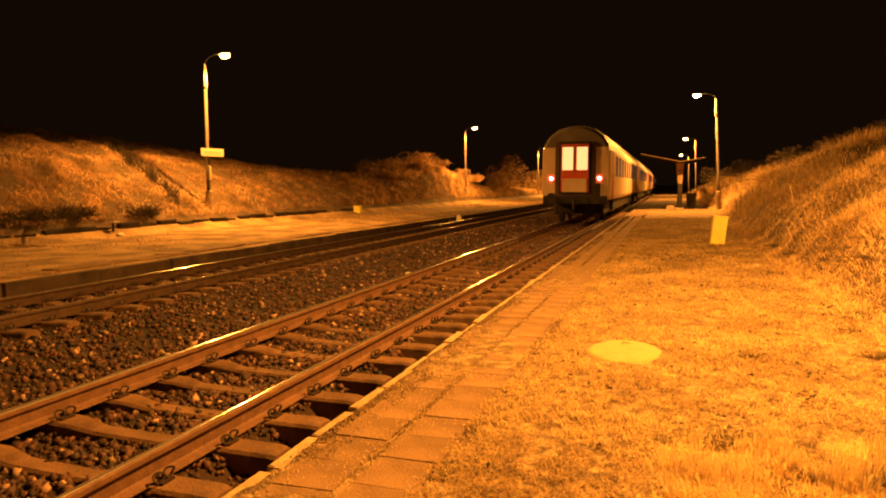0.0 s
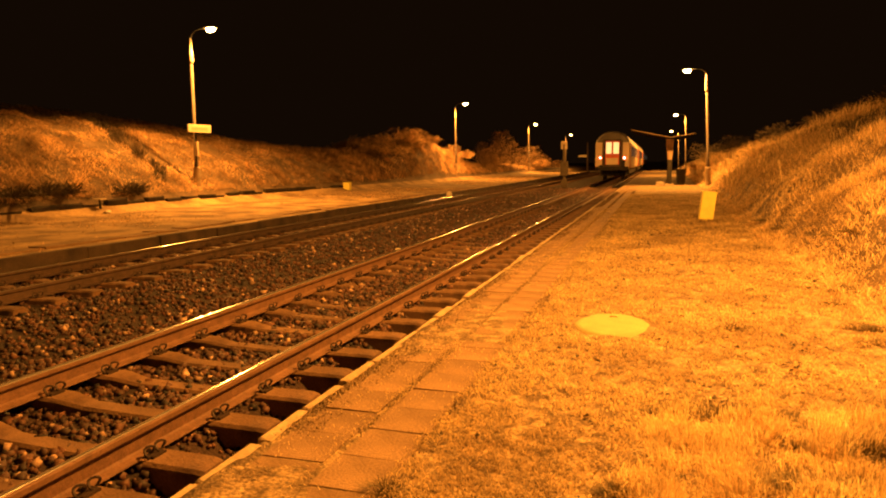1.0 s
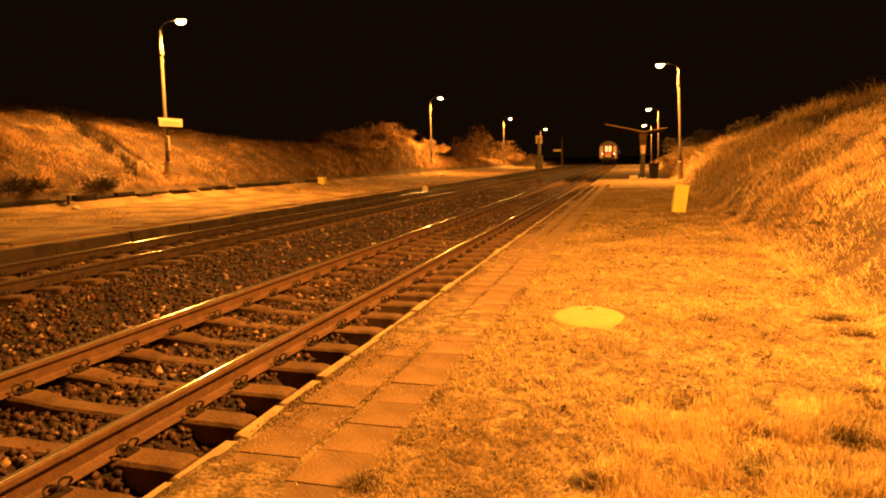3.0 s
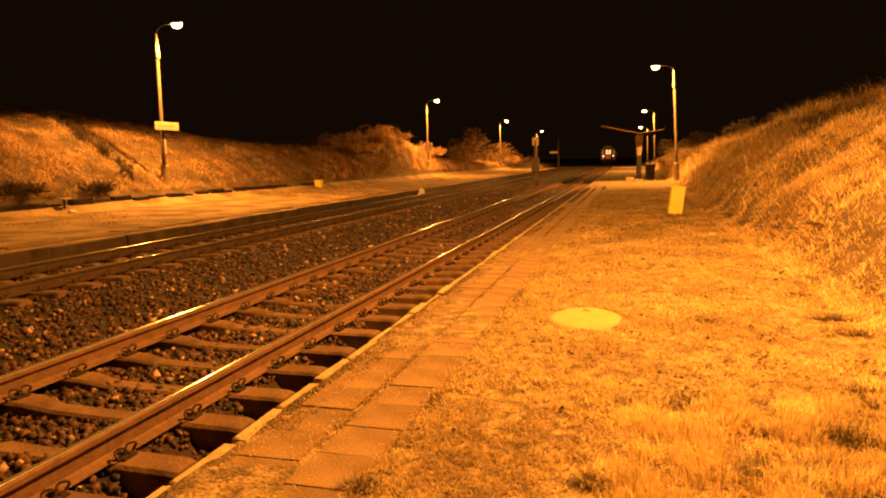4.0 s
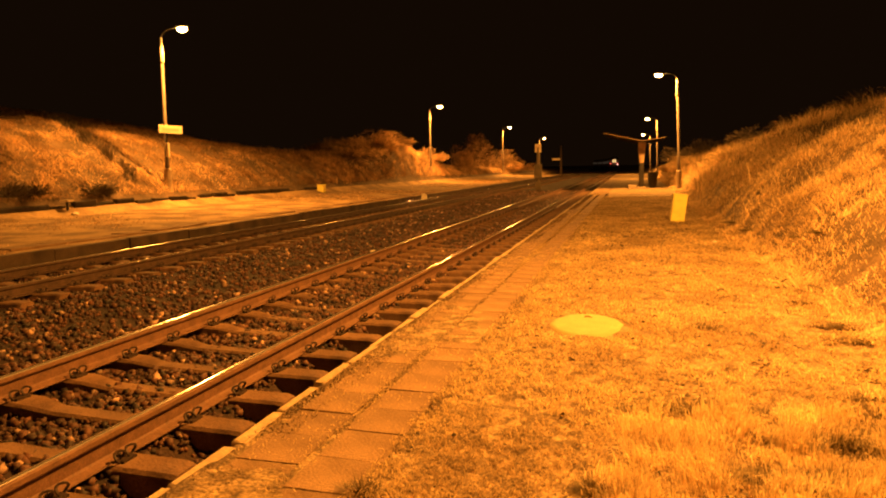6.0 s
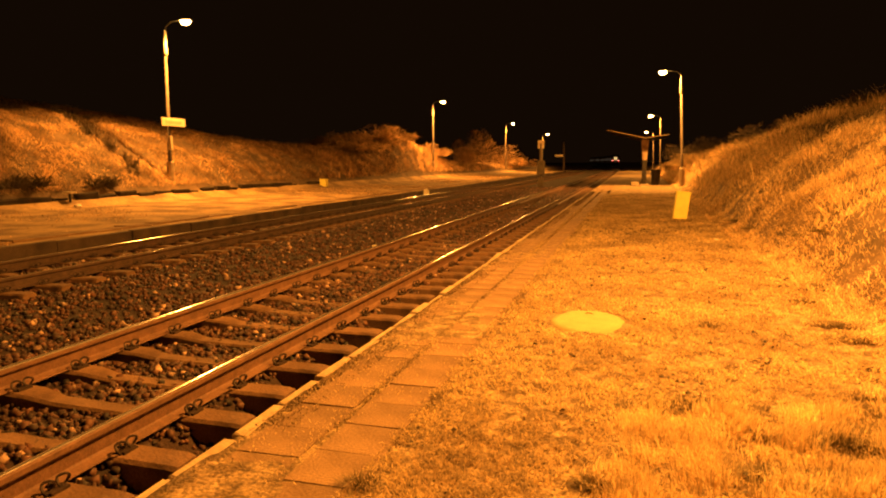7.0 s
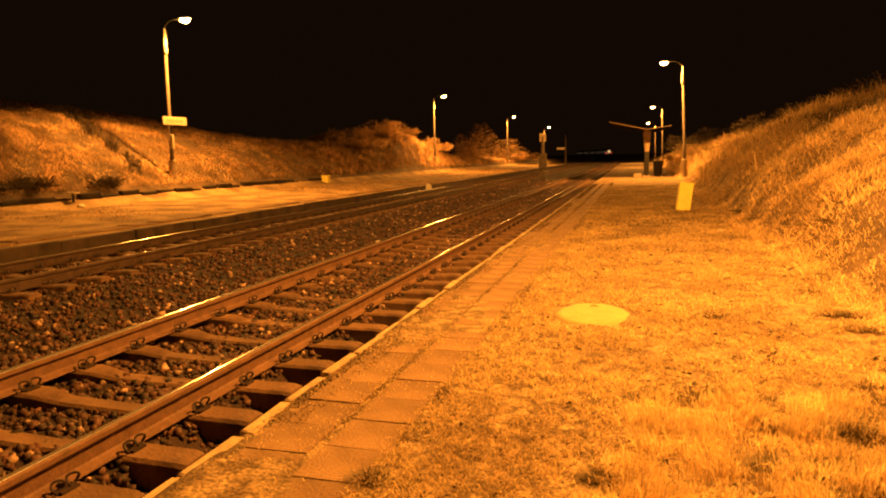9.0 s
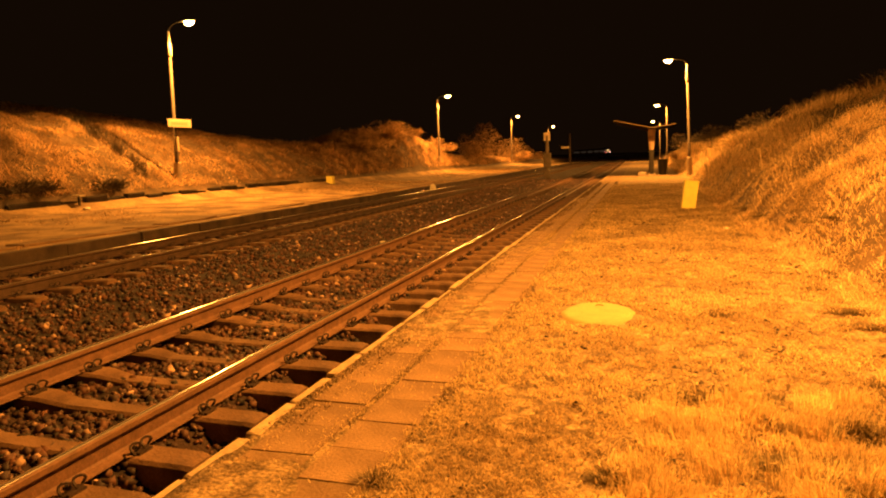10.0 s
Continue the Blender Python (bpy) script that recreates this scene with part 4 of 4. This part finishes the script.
def marker_post():
    ob = empty("marker_post", -14.3, 16.75, 0.26)
    tagged(ob, "short dark marker post with a white cap", "post")
    part("stake", tube([(0, 0, -0.1), (0, 0, 0.42)], 0.04, 8), M_DARK, ob)
    part("cap", box(-0.16, -0.12, 0.41, 0.16, 0.12, 0.46, 0.01), M_SIGN, ob, "white cap plate")


def litter(x, y, z, r, label):
    """A crumpled scrap of pale paper."""
    ob = empty("paper_scrap", x, y, z)
    tagged(ob, label, "litter")
    bm = bmesh.new()
    bmesh.ops.create_icosphere(bm, subdivisions=2, radius=r)
    for v in bm.verts:
        v.co *= float(rng.uniform(0.6, 1.15))
        v.co.z = max(v.co.z * 0.55, -0.2 * r) + 0.2 * r
    part("sheet", bm, M_SIGN, ob)


marker_post()
litter(-13.88, 16.6, 0.25, 0.14, "crumpled white scrap on the opposite platform")
litter(-14.2, 14.5, 0.26, 0.10, "small white scrap on the opposite platform")
litter(-2.2, 12.55, -0.2, 0.06, "white pebble-sized scrap lying between the rails")
litter(4.45, 13.2, 0.0, 0.06, "small pale scrap lying in the dry grass")
def dark_tuft(x, y, r, label):
    """A low clump of dead dark stalks, in the grass and for shadow gaps at the bank toe."""
    ob = empty("dead_tuft", x, y, float(ground_z(np.array(x), np.array(y))))
    tagged(ob, label, "grass tuft", group="dead tufts in the grass")
    n = int(1300 * r / 0.2)
    a, q = rng.uniform(0, 6.28, n), r * rng.random(n) ** 0.7
    b = np.stack([1.7 * q * np.cos(a), 0.7 * q * np.sin(a), 0 * q - 0.005], 1)
    L = rng.uniform(0.03, 0.11, n)[:, None]
    d = np.stack([np.cos(a) + rng.normal(0, 0.6, n), np.sin(a) + rng.normal(0, 0.6, n), rng.uniform(0.25, 1.3, n)], 1)
    d /= np.linalg.norm(d, axis=1)[:, None]
    w = np.stack([-np.sin(a), np.cos(a), 0 * a], 1) * 0.0022
    V = np.stack([b - w, b + w, b + d * L], 1).reshape(-1, 3)
    st = part("stalk_mass", big_mesh("stalk_mass", V, np.arange(3 * n).reshape(-1, 3), M_DEAD), None, ob)
    st["kind"] = "stuff"


for x, y, r in TUFTS:
    dark_tuft(x, y, r, "low dark clump of dead stalks, also for toe shadow gaps")
opposite_platform_grass()
def tall_straw():
    N = 38000
    y = rng.uniform(18, 75, N)
    x = toe_right(y) + 0.5 + 6.0 * rng.random(N) ** 1.2
    k = rng.random(N) < np.clip(0.25 + 2.6 * bumps(1.5 * x + 4, 1.0 * y), 0.02, 1)
    x, y = x[k], y[k]
    n = len(x)
    blades("tall_straw", x, y, ground_z(x, y) - 0.01, rng.uniform(0.4, 1.15, n), 0.004 * (1 + y / 12), rng.uniform(0.3, 1.2, n), M_STRAW, "tall tangled straw on the bank", "straw")


tall_straw()


def mound_weeds():
    N = 75000
    y = rng.uniform(36, 80, N)
    e = 8 * rng.random(N)
    x = LEFT_BACK - 0.25 - e + bend_v(y)
    clump = np.clip(0.6 + 1.8 * bumps(1.1 * x, 1.1 * y), 0.1, 1.2)
    k = rng.random(N) < clump
    x, y = x[k], y[k]
    n = len(x)
    blades("mound_weeds", x, y, ground_z(x, y) - 0.01, rng.uniform(0.3, 0.9, n), 0.014 + 0 * x, rng.uniform(0.4, 1.3, n), M_WEEDBANK, "tall dry weeds on the mound by the lamp", "weeds")


def rut_scrub():
    # dark blades fill the rut in place of the shade inside it
    n = 9000
    e = rng.uniform(1.0, 5.9, n)
    y = np.interp(e, RUT_E, RUT_Y) + 0.15 * np.sin(5 * e) + rng.normal(0, 0.13, n)
    x = LEFT_BACK - e + bend_v(y)
    blades("rut_scrub", x, y, ground_z(x, y) + 0.05, rng.uniform(0.25, 0.6, n), 0.008 + 0 * x, rng.uniform(0.2, 0.8, n), M_TWIG, "dark blades standing in for shade along a bank rut", "scrub")


def crest_scrub():
    """Dark dead growth along the edge where the near bank turns over."""
    n = 16000
    y = rng.uniform(11, 33, n)
    x = toe_right(y) + 3.5 + 0.5 * np.sin(0.9 * y) + rng.normal(0, 0.4, n)
    k = rng.random(n) < np.clip(0.5 + 3.0 * bumps(1.6 * x, 1.6 * y), 0.02, 1)
    x, y = x[k], y[k]
    blades("crest_scrub", x, y, ground_z(x, y) + 0.04, rng.uniform(0.15, 0.5, len(x)), 0.0035 * (1 + y / 14), rng.uniform(0.3, 1.1, len(x)), M_TWIG, "dark dead scrub along the crest of the bank", "scrub")


mound_weeds()
rut_scrub()
crest_scrub()
platform_grass()
leaf_litter()
kerb_weeds()
bank_grass()


def bush(x, y, r, h, n, material=M_STRAW, label="leafless tangled twigs, as shrubs and for bank toe shade"):
    """A thicket of bent twigs with an uneven outline."""
    ob = empty("bush", x, y, float(ground_z(np.array(x), np.array(y))) - 0.05)
    tagged(ob, label, "bush")
    V, T = [], []
    lumps = [(rng.normal(0, 0.55, 2) * r, float(rng.choice((0.35, 0.5, 0.7, 1.0)))) for _ in range(12)]
    bm = bmesh.new()
    for (dx, dy), s in lumps[:5]:
        add_tube(bm, [(dx * 0.2, dy * 0.2, 0), (dx * 0.6, dy * 0.6, h * 0.35 * s), (dx, dy, h * 0.75 * s)], [0.05, 0.035, 0.012], 5)
    part("stems", bm, M_TWIG, ob)
    for k in range(int(n * 4.5)):
        (dx, dy), s = lumps[int(12 * rng.random() ** 1.5)]
        q = rng.normal(0, 1, 3)
        q /= np.linalg.norm(q)
        rad = r * 0.42 * rng.random() ** 0.6 * (1.3 if k % 9 == 0 else 1)
        c = np.array([dx + q[0] * rad, dy + q[1] * rad, max(0.05, h * 0.5 * s + q[2] * h * 0.5 * s)])
        d = np.array([q[0], q[1], 0.6]) + rng.normal(0, 0.5, 3)
        d /= np.linalg.norm(d)
        L = rng.uniform(0.15, 0.45)
        w = np.cross(d, rng.normal(0, 1, 3))
        w = w / np.linalg.norm(w) * rng.uniform(0.003, 0.008) * (1 + y / 60)
        i = len(V)
        V += [c - w, c + w, c + d * L * 0.6 + w * 0.7, c + d * L - np.array([0, 0, 0.12 * L])]
        T += [(i, i + 1, i + 2), (i, i + 2, i + 3)]
    part("twig_mass", big_mesh("twig_mass", np.array(V), np.array(T), material), None, ob)["kind"] = "stuff"
    return ob


# the three low dark ones with y below 21 stand in for toe shade
for x, y, r, h, n in ((-17.6, 46.0, 1.6, 1.4, 600), (-17.2, 52.0, 1.8, 1.2, 600), (-16.6, 62.0, 1.6, 1.2, 600), (-17.6, 84.0, 2.2, 4.4, 1600), (-16.5, 100.0, 2.6, 3.0, 900), (-16.0, 110.0, 2.6, 2.4, 800),
                      (-15.0, 14.4, 0.9, 0.3, 300), (-15.0, 16.0, 0.6, 0.3, 220), (-14.9, 18.6, 0.4, 0.26, 180), (7.3, 31.0, 0.8, 0.6, 300), (7.4, 36.0, 1.0, 0.8, 400), (6.9, 50.0, 1.1, 0.9, 600), (7.3, 58.0, 1.4, 1.0, 600), (12.0, 27.0, 1.8, 0.7, 600), (12.0, 35.0, 2.2, 0.9, 700), (11.0, 46.0, 2.4, 1.3, 700), (9.5, 60.0, 2.2, 1.4, 600), (8.6, 82.0, 2.4, 1.8, 600)):
    bush(x, y, r, h, n, M_TWIG if x > 8 or y < 21 else (M_STRAW if x > 0 else M_WEEDBANK))


def level_crossing():
    ob = part("road", box(-60, PLAT_END + 3, -0.2, 40, PLAT_END + 9, -0.012, 0), M_ROAD)
    tagged(ob, "asphalt road crossing the tracks beyond the platforms", "road", kind="structure")


level_crossing()


# ---- movement ----
def motions():
    for k, ob in enumerate(TRAIN):
        rows = []
        for i in range(21):
            t = i * 0.5
            y = TRAIN_START + TRAIN_SPEED * t + 12.5 + COACH_PITCH * k
            a, b = y - 9.3, y + 9.3
            xa, xb = bend(a), bend(b)
            rows.append((t, pose(-0.7525 + (xa + xb) / 2, y, 0.0145, 0, math.degrees(math.atan2(0.029, 1.505)), -math.degrees(math.atan2(xb - xa, b - a)) )))
        walk(ob, rows)


motions()
